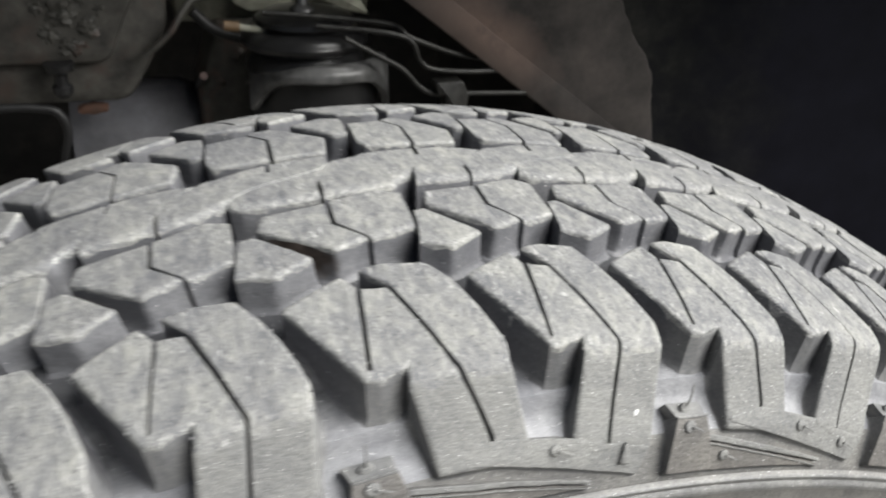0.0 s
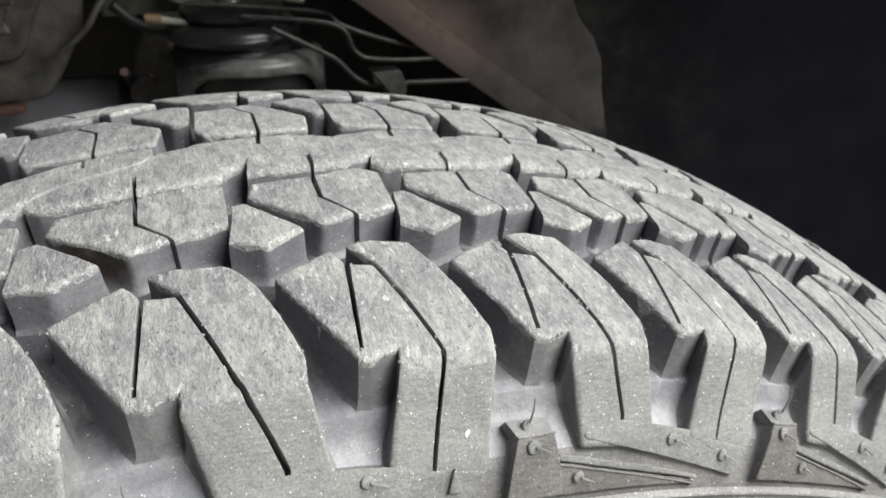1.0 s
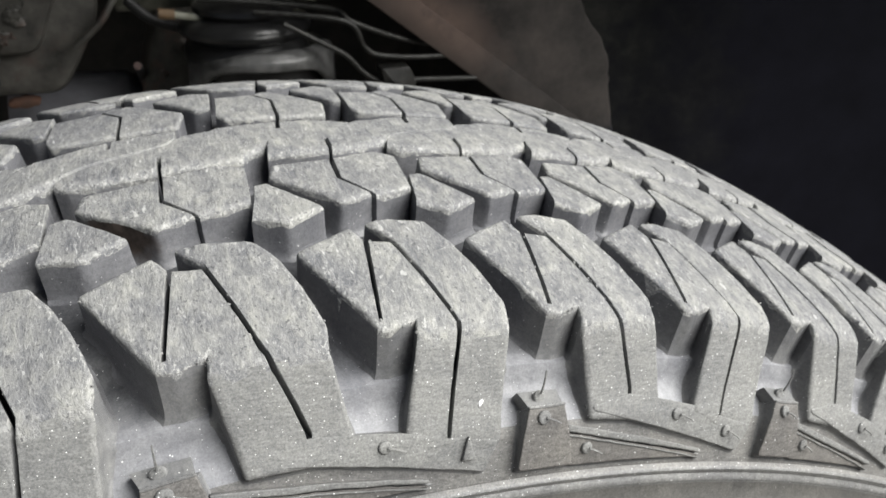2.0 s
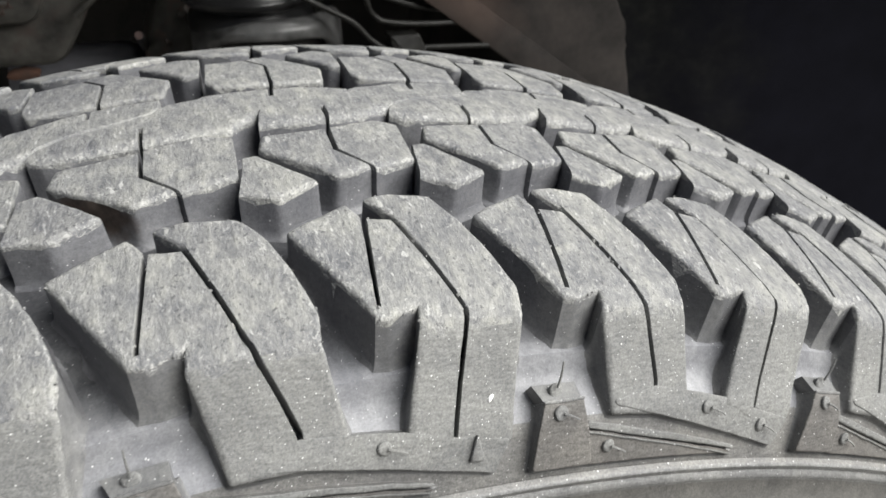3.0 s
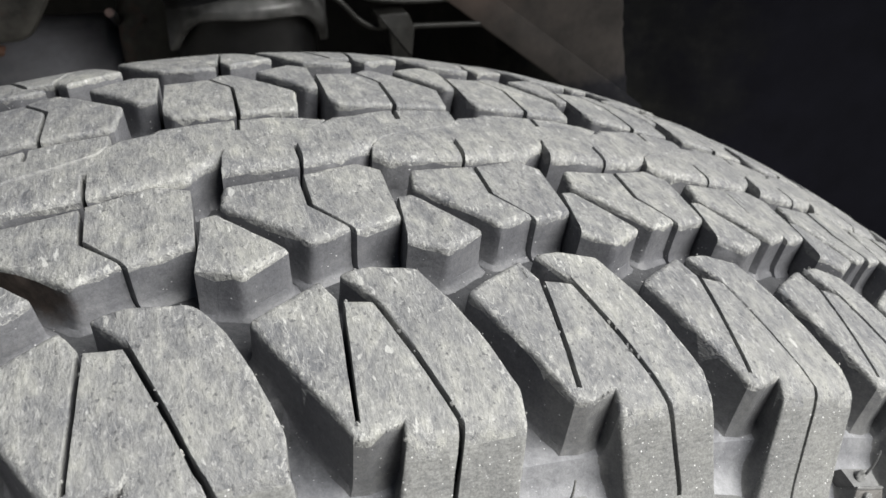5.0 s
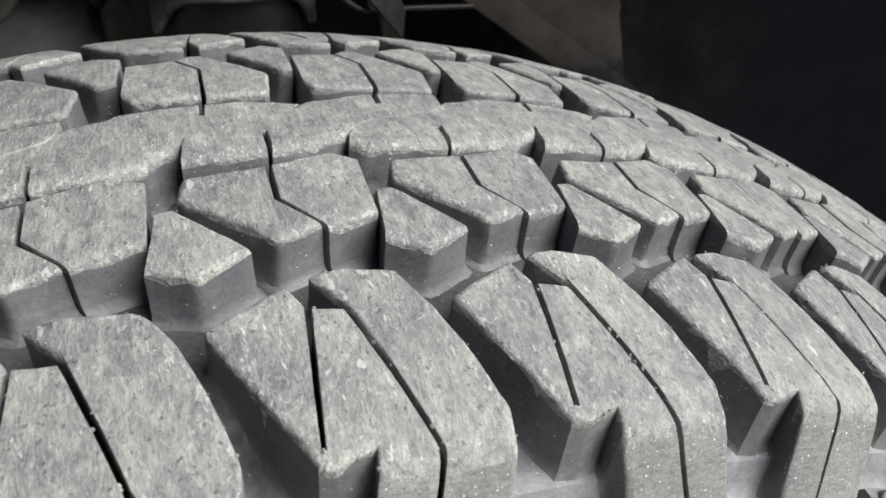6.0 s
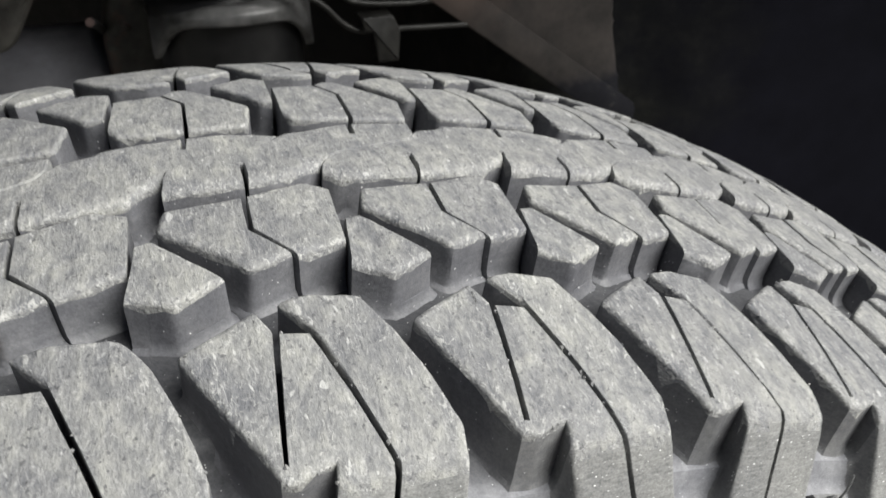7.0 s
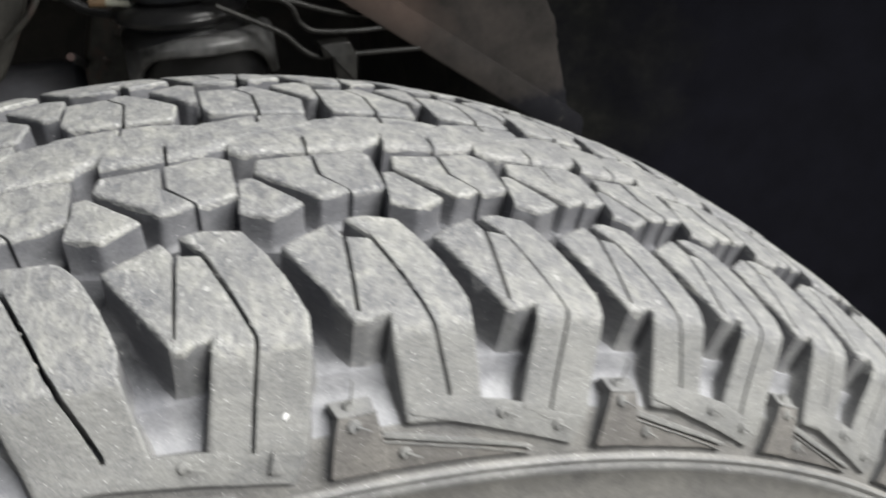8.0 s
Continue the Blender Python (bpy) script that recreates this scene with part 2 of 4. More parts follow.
def rail_paint():
    """Dull dark paint under brown dust, with a pinkish rust stain along the upper end of the rail."""
    m, nodes, links, bsdf = material("brown_dusty_rail")
    n = noise_node(nodes, links, 16, 6, 0.68)
    col = ramp_node(nodes, links, n, [(0.36, (0.019, 0.0172, 0.0164)), (0.5, (0.034, 0.0303, 0.0285)), (0.64, (0.052, 0.0450, 0.0415))])
    tc, mp, ball, ragged = nodes.new("ShaderNodeTexCoord"), nodes.new("ShaderNodeMapping"), nodes.new("ShaderNodeVectorMath"), nodes.new("ShaderNodeMath")
    mp.vector_type = "TEXTURE"
    mp.inputs["Location"].default_value, mp.inputs["Rotation"].default_value, mp.inputs["Scale"].default_value = (0.199, 0.41, 0.664), (0, radians(34), 0), (0.075, 0.3, 0.026)
    links.new(tc.outputs["Object"], mp.inputs[0])
    ball.operation = "LENGTH"
    links.new(mp.outputs[0], ball.inputs[0])
    ragged.operation, ragged.inputs[1].default_value = "MULTIPLY_ADD", 1.5
    links.new(noise_node(nodes, links, 45, 6, 0.7), ragged.inputs[0])
    links.new(ball.outputs["Value"], ragged.inputs[2])
    span = nodes.new("ShaderNodeMapRange")
    span.inputs["From Min"].default_value, span.inputs["From Max"].default_value = 1.95, 1.05
    links.new(ragged.outputs[0], span.inputs["Value"])
    rust = ramp_node(nodes, links, noise_node(nodes, links, 90, 5, 0.7), [(0.3, (0.062, 0.046, 0.040)), (0.7, (0.105, 0.075, 0.062))])
    col = mix_node(nodes, links, col, rust, span.outputs[0])
    xyz, jag, low = nodes.new("ShaderNodeSeparateXYZ"), nodes.new("ShaderNodeMath"), nodes.new("ShaderNodeMapRange")
    links.new(tc.outputs["Object"], xyz.inputs[0])
    jag.operation, jag.inputs[1].default_value = "MULTIPLY_ADD", 0.045
    links.new(noise_node(nodes, links, 30, 5, 0.65), jag.inputs[0])
    links.new(xyz.outputs[2], jag.inputs[2])
    low.inputs["From Min"].default_value, low.inputs["From Max"].default_value = 0.590, 0.575
    links.new(jag.outputs[0], low.inputs["Value"])
    bare = ramp_node(nodes, links, noise_node(nodes, links, 60, 6, 0.7), [(0.45, (0.007, 0.0073, 0.0105)), (0.62, (0.011, 0.0113, 0.0145)), (0.72, (0.06, 0.058, 0.052))])
    links.new(mix_node(nodes, links, col, bare, low.outputs[0]), bsdf.inputs["Base Color"])
    bsdf.inputs["Roughness"].default_value, bsdf.inputs["Specular IOR Level"].default_value = 0.8, 0.2
    links.new(bump_node(nodes, links, n, 0.3, 0.002), bsdf.inputs["Normal"])
    return m


MUD_SPOT = (-0.0340, -0.0368, 0.3628)  # on the wall of one middle block, from the hub
WORN = worn_rubber()
# walls darker than the shoulder faces: groove shade is partly in this colour
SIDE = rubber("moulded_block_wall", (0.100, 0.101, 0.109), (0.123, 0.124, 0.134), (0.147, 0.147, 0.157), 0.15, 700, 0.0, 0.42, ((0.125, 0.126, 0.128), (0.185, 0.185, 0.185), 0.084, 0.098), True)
SHOULDER = rubber("pale_shoulder_rubber", (0.152, 0.153, 0.151), (0.180, 0.181, 0.179), (0.209, 0.209, 0.207), 0.6, 900, 0.08, 0.65, pebble=0.55)
# paler than the sidewall: the ridges' bright highlight is partly in this colour
RING = rubber("pale_ring_rubber", (0.12, 0.12, 0.12), (0.165, 0.165, 0.165), (0.21, 0.21, 0.21), 0.7, 500, 0.0, 0.3, pebble=0.3)
# dark inner floor: occlusion between the blocks is put into the colour
GROOVE = rubber("shaded_dusty_groove_floor", (0.040, 0.041, 0.045), (0.060, 0.061, 0.066), (0.085, 0.085, 0.091), 0.35, 900, 0.0, 0.5, ((0.232, 0.235, 0.251), (0.262, 0.264, 0.281), 0.080, 0.099))
LOWER = rubber("speckled_lower_shoulder", (0.125, 0.122, 0.119), (0.157, 0.154, 0.150), (0.192, 0.188, 0.183), 0.85, 700, 0.0, 0.5, pebble=0.5)
WALL = rubber("smooth_sidewall_rubber", (0.085, 0.083, 0.080), (0.112, 0.109, 0.105), (0.14, 0.136, 0.13), 0.05, 300, 0.0, 0.45)
GRIME = rubber("grimy_wedge_rubber", (0.10, 0.095, 0.09), (0.128, 0.122, 0.117), (0.155, 0.148, 0.142), 0.3, 900, 0.0, 0.6, pebble=0.6)
CHIP = painted("white_chip", (0.7, 0.7, 0.7), (0.85, 0.85, 0.85), 300, 0.6)
PLASTIC = painted("black_enclosure_sheet", (0.005, 0.0050, 0.0053), (0.014, 0.0136, 0.0136), 18, 0.7, 0.0, (0.024, 0.022, 0.020), 0.2)
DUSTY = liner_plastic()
# wide mottle: the saddle's shade and highlights are put into these tones
GREY = painted("grey_dusty_metal", (0.006, 0.006, 0.006), (0.13, 0.13, 0.13), 30, 0.33)
RAIL = rail_paint()
EARTH = painted("gravel_ground", (0.12, 0.115, 0.105), (0.3, 0.29, 0.27), 60, 0.9)
GLOSS = painted("dusty_black_rubber", (0.006, 0.006, 0.007), (0.024, 0.024, 0.024), 34, 0.28)
HOSE = painted("black_rubber_hose", (0.0035, 0.0035, 0.004), (0.012, 0.012, 0.0125), 50, 0.5, 0.0, None, 0.3)
PIPE = painted("dull_steel_pipe", (0.005, 0.005, 0.0048), (0.028, 0.0275, 0.0255), 110, 0.42, 0.2)
CAST = painted("grimy_cast_iron", (0.010, 0.0097, 0.0086), (0.058, 0.055, 0.049), 48, 0.7, 0.0, (0.042, 0.031, 0.026), 0.35)
OCHRE = painted("ochre_connector", (0.09, 0.058, 0.032), (0.19, 0.122, 0.066), 80, 0.5)
BEIGE = painted("dusty_beige_metal", (0.16, 0.16, 0.13), (0.3, 0.3, 0.25), 40, 0.6)
BEIGE_DARK = painted("grey_green_dusty_steel", (0.20, 0.20, 0.165), (0.46, 0.46, 0.38), 70, 0.6)
GREY_DARK = painted("dark_grey_dusty_steel", (0.04, 0.04, 0.045), (0.14, 0.14, 0.155), 16, 0.5)
RUST = painted("orange_rust", (0.02, 0.014, 0.011), (0.075, 0.032, 0.018), 70, 0.9)
PINK = painted("dull_pink_plastic", (0.03, 0.018, 0.016), (0.06, 0.036, 0.032), 200, 0.6)
GRIMY = painted("grimy_dark_steel", (0.009, 0.0087, 0.0077), (0.048, 0.046, 0.040), 62, 0.6, 0.0, (0.05, 0.026, 0.02), 0.4)
OLIVE = painted("olive_dusty_steel", (0.042, 0.042, 0.033), (0.13, 0.128, 0.102), 34, 0.6)


# ---- building helpers ----
def mesh_object(name, bm, mats, parent=None, label="", smooth=40):
    bmesh.ops.recalc_face_normals(bm, faces=bm.faces)
    me = bpy.data.meshes.new(name)
    bm.to_mesh(me)
    bm.free()
    for m in (mats if isinstance(mats, (list, tuple)) else (mats,)):
        me.materials.append(m)
    if smooth:
        me.polygons.foreach_set("use_smooth", [True] * len(me.polygons))
        me.set_sharp_from_angle(angle=radians(smooth))
    ob = new(name, me)
    ob.parent = parent
    if label:
        tagged(ob, label)
    return ob


def part(name, bm, mats, parent, label="", smooth=40):
    return mesh_object(name, bm, mats, parent, label, smooth)


# ---- the tyre: section profile and pitch map ----
AXLE = 0.3694
PITCHES = 64
KNOT_S = [-3, -2, -1, -0.6, -0.47, -0.3, -0.09, 0, 1, 2, 3, 4, 5, 6, 7, 61]
KNOT_A = [-18.8, -11.6, -4.35, -1.71, -0.588, 0.40, 1.79, 2.25, 8.24, 13.90, 19.28, 24.15, 28.72, 33.4, 38.4, 341.2]
PITCH_MM = 36.9


def angle_of(s):
    turn = math.floor((s + 3) / PITCHES)
    return radians(np.interp(s - turn * PITCHES, KNOT_S, KNOT_A) + 360 * turn)


def crown(v):
    return 369.4 - 0.905e-3 * v * v - 5.5e-8 * v ** 4


# tread line from the centre to the shoulder crease, then down the shoulder face
SECTION = [(v, crown(v)) for v in range(0, 85, 3)] + [(87.3, 359.0), (88.6, 358.0), (89.6, 356.4), (95.2, 343.6), (97.6, 339.2), (98.9, 335.4), (100.1, 330.8), (101.1, 326.2), (102.1, 321.2)]
SEC_V = np.array([p[0] for p in SECTION], float)
SEC_R = np.array([p[1] for p in SECTION], float)
SEC_W = np.concatenate([[0], np.cumsum(np.hypot(np.diff(SEC_V), np.diff(SEC_R)))])


def W(r):
    """Distance along the section at which the shoulder face has the radius r."""
    return -float(np.interp(-r, -SEC_R[29:], SEC_W[29:]))


GROOVE_W = [0, 30, 48, 57, 68, 70, 71.2, 72.4, 74, 83, 88, 95, 103, 110, 116, 121, 127]
GROOVE_D = [10.4, 10.0, 9.4, 8.9, 8.7, 8.9, 9.8, 12.1, 12.7, 12.5, 11.0, 8.8, 5.4, 2.4, 1.6, 1.1, 0.2]


def depth(w):
    return float(np.interp(abs(w), GROOVE_W, GROOVE_D))


INNER_DROP = 1.18 / 2500  # the inner shoulder is worn lower


def place(s, w, h):
    """A point of the tyre, in metres from the hub: pitch s, way along the section w, height h over the tread line (mm)."""
    a = abs(w)
    v, r = np.interp(a, SEC_W, SEC_V), np.interp(a, SEC_W, SEC_R)
    if w > 20:
        r -= INNER_DROP * (min(a, 95) - 20) ** 2
    k = min(max((a - 87) / 27, 0), 1)
    lean = radians(52) * k * k * (3 - 2 * k)
    v, r = v + h * math.sin(lean), r + h * math.cos(lean)
    if w < 0:
        v = -v
    t = angle_of(s)
    return Vector((r * math.sin(t), v, r * math.cos(t))) / 1000


def inset(pts, d):
    """The outline moved inwards by d, or by one distance for each edge (edge i leaves point i)."""
    out, n = [], len(pts)
    ds = d if isinstance(d, list) else [d] * n
    area = sum(pts[i][0] * pts[(i + 1) % n][1] - pts[(i + 1) % n][0] * pts[i][1] for i in range(n))
    sign = 1 if area > 0 else -1
    for i in range(n):
        (ax, ay), (bx, by), (cx, cy) = pts[i - 1], pts[i], pts[(i + 1) % n]
        e1, e2 = Vector((bx - ax, by - ay)).normalized(), Vector((cx - bx, cy - by)).normalized()
        n1, n2 = Vector((-e1.y, e1.x)) * sign, Vector((-e2.y, e2.x)) * sign
        d1, d2 = ds[i - 1], ds[i]
        det = n1.x * n2.y - n1.y * n2.x
        if abs(det) < 0.3:
            m = n1 * d1 * 0.5 + n2 * d2 * 0.5
        else:
            m = Vector(((d1 * n2.y - d2 * n1.y) / det, (n1.x * d2 - n2.x * d1) / det))
        longest = 1.8 * max(abs(d1), abs(d2))
        if m.length > longest:
            m *= longest / m.length
        out.append((bx + m.x, by + m.y))
    return out


def soften(pts, marks, radius):
    """The outline with its corners rounded, but for those at a sipe (mark 1) and crisp ones (mark 2)."""
    out, cut, n = [], [], len(pts)
    for i in range(n):
        if radius <= 0 or marks[i] or marks[i - 1] == 1:
            out.append(pts[i])
            cut.append(marks[i] == 1)
            continue
        a, b, c = Vector(pts[i - 1]), Vector(pts[i]), Vector(pts[(i + 1) % n])
        p = b + (a - b).normalized() * min(radius, 0.3 * (a - b).length)
        q = b + (c - b).normalized() * min(radius, 0.3 * (c - b).length)
        for f in (0.0, 0.5, 1.0):
            out.append(tuple(p * (1 - f) ** 2 + b * 2 * f * (1 - f) + q * f * f))
            cut.append(False)
    return out, cut


def block_mesh(bm_all, pts, s0, bevel=0.9, lift=0.0, fine=True, flare=2.4, lip=0.16, round_near=0.0, round_lead=0.0):
    """One rubber block from its outline in (pitch, way along the section), added to bm_all."""
    flat, sharp = soften([(p[0] * PITCH_MM, p[1]) for p in pts], [p[2] if len(p) > 2 else 0 for p in pts], 0.8 if fine else 0.0)
    bm = bmesh.new()
    rings = []
    levels = [(-1.0, -100.0), (-0.42, -95.0), (-0.18, -90.0), (-0.08, -80.0), (-0.02, -70.0), (0.0, -bevel), (0.12, -bevel * 0.55), (0.4, -bevel * 0.18), (1.0, 0.0)] if fine else [(-0.5, -100.0), (0.0, -bevel * 0.6), (1.0, 0.0)]
    n = len(flat)
    turn = 1 if sum(flat[i][0] * flat[(i + 1) % n][1] - flat[(i + 1) % n][0] * flat[i][1] for i in range(n)) > 0 else -1
    worn = []
    for i in range(n):  # edges that face the near side, or lead, are worn rounder
        e = (Vector(flat[(i + 1) % n]) - Vector(flat[i])).normalized() * turn
        worn.append(1.0 + round_near * max(0.0, e.x) + round_lead * max(0.0, -e.y))
    for k, z in levels:
        ds = [(0.0 if k < 0 else k * bevel * lip) if cut else (k * flare if k < 0 else k * bevel * wear) for cut, wear in zip(sharp, worn)]
        rings.append([bm.verts.new((x, y, z)) for x, y in inset(flat, ds)])
    for a, b in zip(rings, rings[1:]):
        for i in range(n):
            bm.faces.new((a[i], a[(i + 1) % n], b[(i + 1) % n], b[i]))
    top = bm.faces.new(rings[-1])
    bm.normal_update()
    bmesh.ops.triangulate(bm, faces=[top], ngon_method="EAR_CLIP")
    ys, xs = [p[1] for p in flat], [p[0] for p in flat]
    step = 3.0 if fine else 15.0
    cuts = [((0, y, 0), (0, 1, 0)) for y in np.arange(math.ceil(min(ys) / step) * step, max(ys), step)]
    cuts += [((0, y, 0), (0, 1, 0)) for y in (-92.0, -90.5, -89.0, 89.0, 90.5) if min(ys) < y < max(ys)]
    if fine:
        cuts += [((x, 0, 0), (1, 0, 0)) for x in np.arange(math.ceil(min(xs) / 3) * 3, max(xs), 3)]
    for co, no in cuts:
        bmesh.ops.bisect_plane(bm, geom=bm.verts[:] + bm.edges[:] + bm.faces[:], plane_co=co, plane_no=no)
    bmesh.ops.triangulate(bm, faces=[f for f in bm.faces if len(f.verts) > 4])
    bm.verts.index_update()
    made = []
    edge = bm_all.verts.layers.float.get("edge") or bm_all.verts.layers.float.new("edge")
    free = [i for i in range(n) if not sharp[i]]
    ends = np.array([flat[i] for i in free])
    ways = np.array([flat[(i + 1) % n] for i in free]) - ends
    lengths = np.maximum((ways ** 2).sum(axis=1), 1e-6)
    slits = [(np.array(flat[i]), np.array(flat[(i + 1) % n]) - np.array(flat[i])) for i in range(n) if sharp[i]] if fine else []
    for v in bm.verts:
        x, y, z = v.co
        if -75 < z < -65:  # the worn face ends raggedly, a little way down the wall
            h = lift - bevel - max(0.1, 0.7 + 1.7 * noise.noise((x * 0.45 + s0 * 23, y * 0.45, 9.0)))
        elif z < -50:
            h = -depth(y) * (1.0 if z < -97 else 0.93 if z < -92 else 0.8 if z < -85 else 0.5) - (0.3 if z < -97 else 0.0)
        else:
            k = noise.noise_vector((x * 0.5 + s0 * 31, y * 0.5, z * 0.5)) if fine else Vector((0, 0, 0))
            amount = 0.19 if z < -0.01 else 0.12
            if bevel > 0.6 and 85.5 < abs(y) < 93:  # torn at the crease
                amount *= 1.35
            for a, e in slits:
                d = np.array((x, y)) - a
                if abs(d[0] * e[1] - d[1] * e[0]) < 0.5 * math.hypot(*e) and -0.05 < (d @ e) / (e @ e) < 1.05:
                    amount *= 0.7
                    break
            x, y, h = x + k.x * amount, y + k.y * amount, z + lift + k.z * amount * 0.8
        vert = bm_all.verts.new(place(s0 + x / PITCH_MM, y, h))
        if fine and z > -75:  # how near the rim of the block's top
            rel = np.array((v.co.x, v.co.y)) - ends
            f = np.clip((rel * ways).sum(axis=1) / lengths, 0, 1)
            vert[edge] = max(0.0, 1.0 - float(np.sqrt(((rel - ways * f[:, None]) ** 2).sum(axis=1)).min()) / 4.0) * (0.3 if v.co.y > 10 else 1.0)
        made.append(vert)
    for f in bm.faces:
        outside = all(v.co.z > -75 for v in f.verts) if bevel > 0.6 else all(v.co.z > -bevel - 0.01 for v in f.verts)
        c = f.calc_center_median()
        across = abs(c.y)
        crease = 92.0 + 3.5 * noise.noise((c.x * 0.35 + s0 * 17, c.y * 0.2, 3.0)) if fine else 92.0
        try:
            g = bm_all.faces.new([made[v.index] for v in f.verts])
            g.material_index = (0 if across < crease else 2) if outside else 1
        except ValueError:
            pass
    bm.free()


# ---- the tread pattern of one pitch: outlines in (pitch, mm from the tread's centre line); a third value marks a sipe's edge ----
def lug_inner(bottom_l, bottom_r, sipe_end, ahead=0.0):
    """Shoulder lug up to its long sipe, with the short sipe open at its inner end."""
    return [(-0.335, -61.8), (0.0, -54.6), (0.060, -59.6, 1), (-0.030, -85.2, 1), (-0.010, -85.3, 1), (0.083, -60.6), (0.206 + ahead, -61.6, 1), (0.308 + ahead, -76.0, 1), (0.388 + ahead, -88.2, 1),
            (*sipe_end, 1), bottom_r, bottom_l, (0.150, -90.5, 2), (0.166, -86.2, 2), (0.09, -86.9, 2), (0.02, -87.9, 2), (-0.058, -87.4, 2), (-0.20, -74.6)]


def lug_outer(bottom_l, bottom_r, sipe_end, ahead=0.0):
    """The rest of the lug beyond the long sipe."""
    return [(0.105, -53.5), (0.25, -52.5), (0.472, -54.7), (0.562, -62.6), (0.642, -72.0), (0.708, -84.0), (0.688, -90.0), bottom_r, (*bottom_l, 1), (*sipe_end, 1),
            (0.410 + ahead, -88.4, 1), (0.330 + ahead, -75.6, 1), (0.230 + ahead, -61.2)]


FIRST_INNER = lug_inner((0.222, W(338.6)), (0.52, W(338.1)), (0.508, W(344.4)), 0.016)
FIRST_OUTER = lug_outer((0.522, W(338.1)), (0.765, W(340.1)), (0.530, W(344.3)), 0.016)
SECOND_INNER = lug_inner((0.03, W(339.1)), (0.27, W(335.6)), (0.280, W(339.5)))
SECOND_OUTER = lug_outer((0.275, W(335.6)), (0.605, W(336.1)), (0.302, W(339.3)))
PLATE = [(0.238, W(341.1)), (0.52, W(343.3)), (0.765, W(342.1)), (1.03, W(340.8)), (1.27, W(338.7)), (1.60, W(336.6)), (1.505, W(330.3)), (0.87, W(335.3)), (0.250, W(340.3))]
WEDGE = [(-0.22, W(341.8), 2), (0.012, W(341.9), 2), (0.055, W(336.0), 2), (0.085, W(329.2)), (-0.285, W(329.2)), (-0.26, W(336.0))]
TAIL = [(0.05, W(336.4)), (0.5, W(333.3)), (1.17, W(329.4)), (1.12, W(329.0)), (0.08, W(329.0))]
MIDDLE_LEFT = [(-0.332, -28.1), (-0.290, -21.5), (0.093, -20.4, 1), (0.080, -32.1, 1), (0.248, -40.9), (0.036, -44.0)]
MIDDLE_RIGHT = [(0.122, -20.0), (0.425, -17.2), (0.545, -20.6, 1), (0.518, -39.2), (0.273, -41.9, 1), (0.106, -32.2, 1)]
PENTAGON = [(0.562, -31.4), (0.645, -30.8), (0.912, -45.2), (0.688, -50.0), (0.498, -46.6, 1)]


# the two hairline sipes that cross the centre rib in turn: from an open notch in its near edge, and from a closed joint
NOTCH_LINE = [(-0.262, -8.8, 1), (-0.236, -5.2, 1), (-0.143, -2.9, 1), (0.0, -2.1, 1), (0.132, -1.2, 1), (0.25, 1.2, 1), (0.36, 4.2, 1)]
JOINT_LINE = [(-0.425, -9.6, 1), (-0.39, -7.2, 1), (-0.30, -4.8, 1), (-0.20, -3.2, 1), (0.0, -1.4, 1), (0.19, 1.2, 1), (0.238, 4.4, 1)]


def moved(line, ds):
    return [(s + ds, w, m) for s, w, m in line]


def stub(s, w_open, w_end, lean):
    """A short open sipe from one edge of the rib, as it is met along the near edge."""
    return [(s - 0.010, w_open, 1), (s + lean - 0.009, w_end, 1), (s + lean + 0.010, w_end, 1), (s + 0.012, w_open)]


# lengths of the centre rib between two hairlines
RIB_EVEN = [(-0.275, -14.6)] + stub(0.146, -14.7, -6.4, 0.008) + [(0.36, -13.6), (0.50, -11.4)] + moved(JOINT_LINE, 1.0) + \
           [(1.250, 10.7), (1.0, 11.2), (0.868, 10.9, 1), (0.856, 4.6, 1), (0.838, 4.6, 1), (0.844, 10.8), (0.70, 9.9), (0.56, 8.0), (0.435, 7.4)] + NOTCH_LINE[::-1]
RIB_ODD = [(-0.435, -12.4), (-0.37, -14.2), (-0.25, -15.0)] + stub(0.108, -15.0, -6.4, 0.010) + [(0.50, -14.6), (0.565, -14.0), (0.607, -11.6), (0.70, -9.6)] + moved(NOTCH_LINE, 1.0) + \
          [(1.415, 7.2), (1.30, 8.9), (1.12, 10.5), (0.893, 10.7, 1), (0.874, 4.4, 1), (0.856, 4.4, 1), (0.870, 10.7), (0.65, 10.6), (0.475, 10.4), (0.435, 8.6), (0.262, 7.2)] + JOINT_LINE[::-1]
CENTRE = (RIB_EVEN, RIB_ODD)
# the far half of the tread: blocks on either side of a sipe, and the small one between two pairs
FAR_RIGHT = [(-0.108, 14.6), (-0.30, 14.4), (-0.47, 15.6), (-0.50, 19.5, 1), (-0.468, 40.0), (-0.20, 40.6, 1), (-0.082, 31.8, 1)]
FAR_LEFT = [(-0.085, 13.8, 1), (-0.060, 31.6, 1), (-0.185, 41.0), (-0.12, 43.8), (-0.02, 43.8), (0.33, 26.6), (0.275, 13.4)]
FAR_SMALL = [(-0.59, 28.4), (-0.515, 28.2, 1), (-0.485, 47.4), (-0.60, 51.0), (-0.86, 44.6)]
MIRROR = 0.003


def turned(pts):
    """The same outline on the other half of the tread, turned by half a turn."""
    return [(MIRROR - p[0], -p[1], *p[2:]) for p in pts]


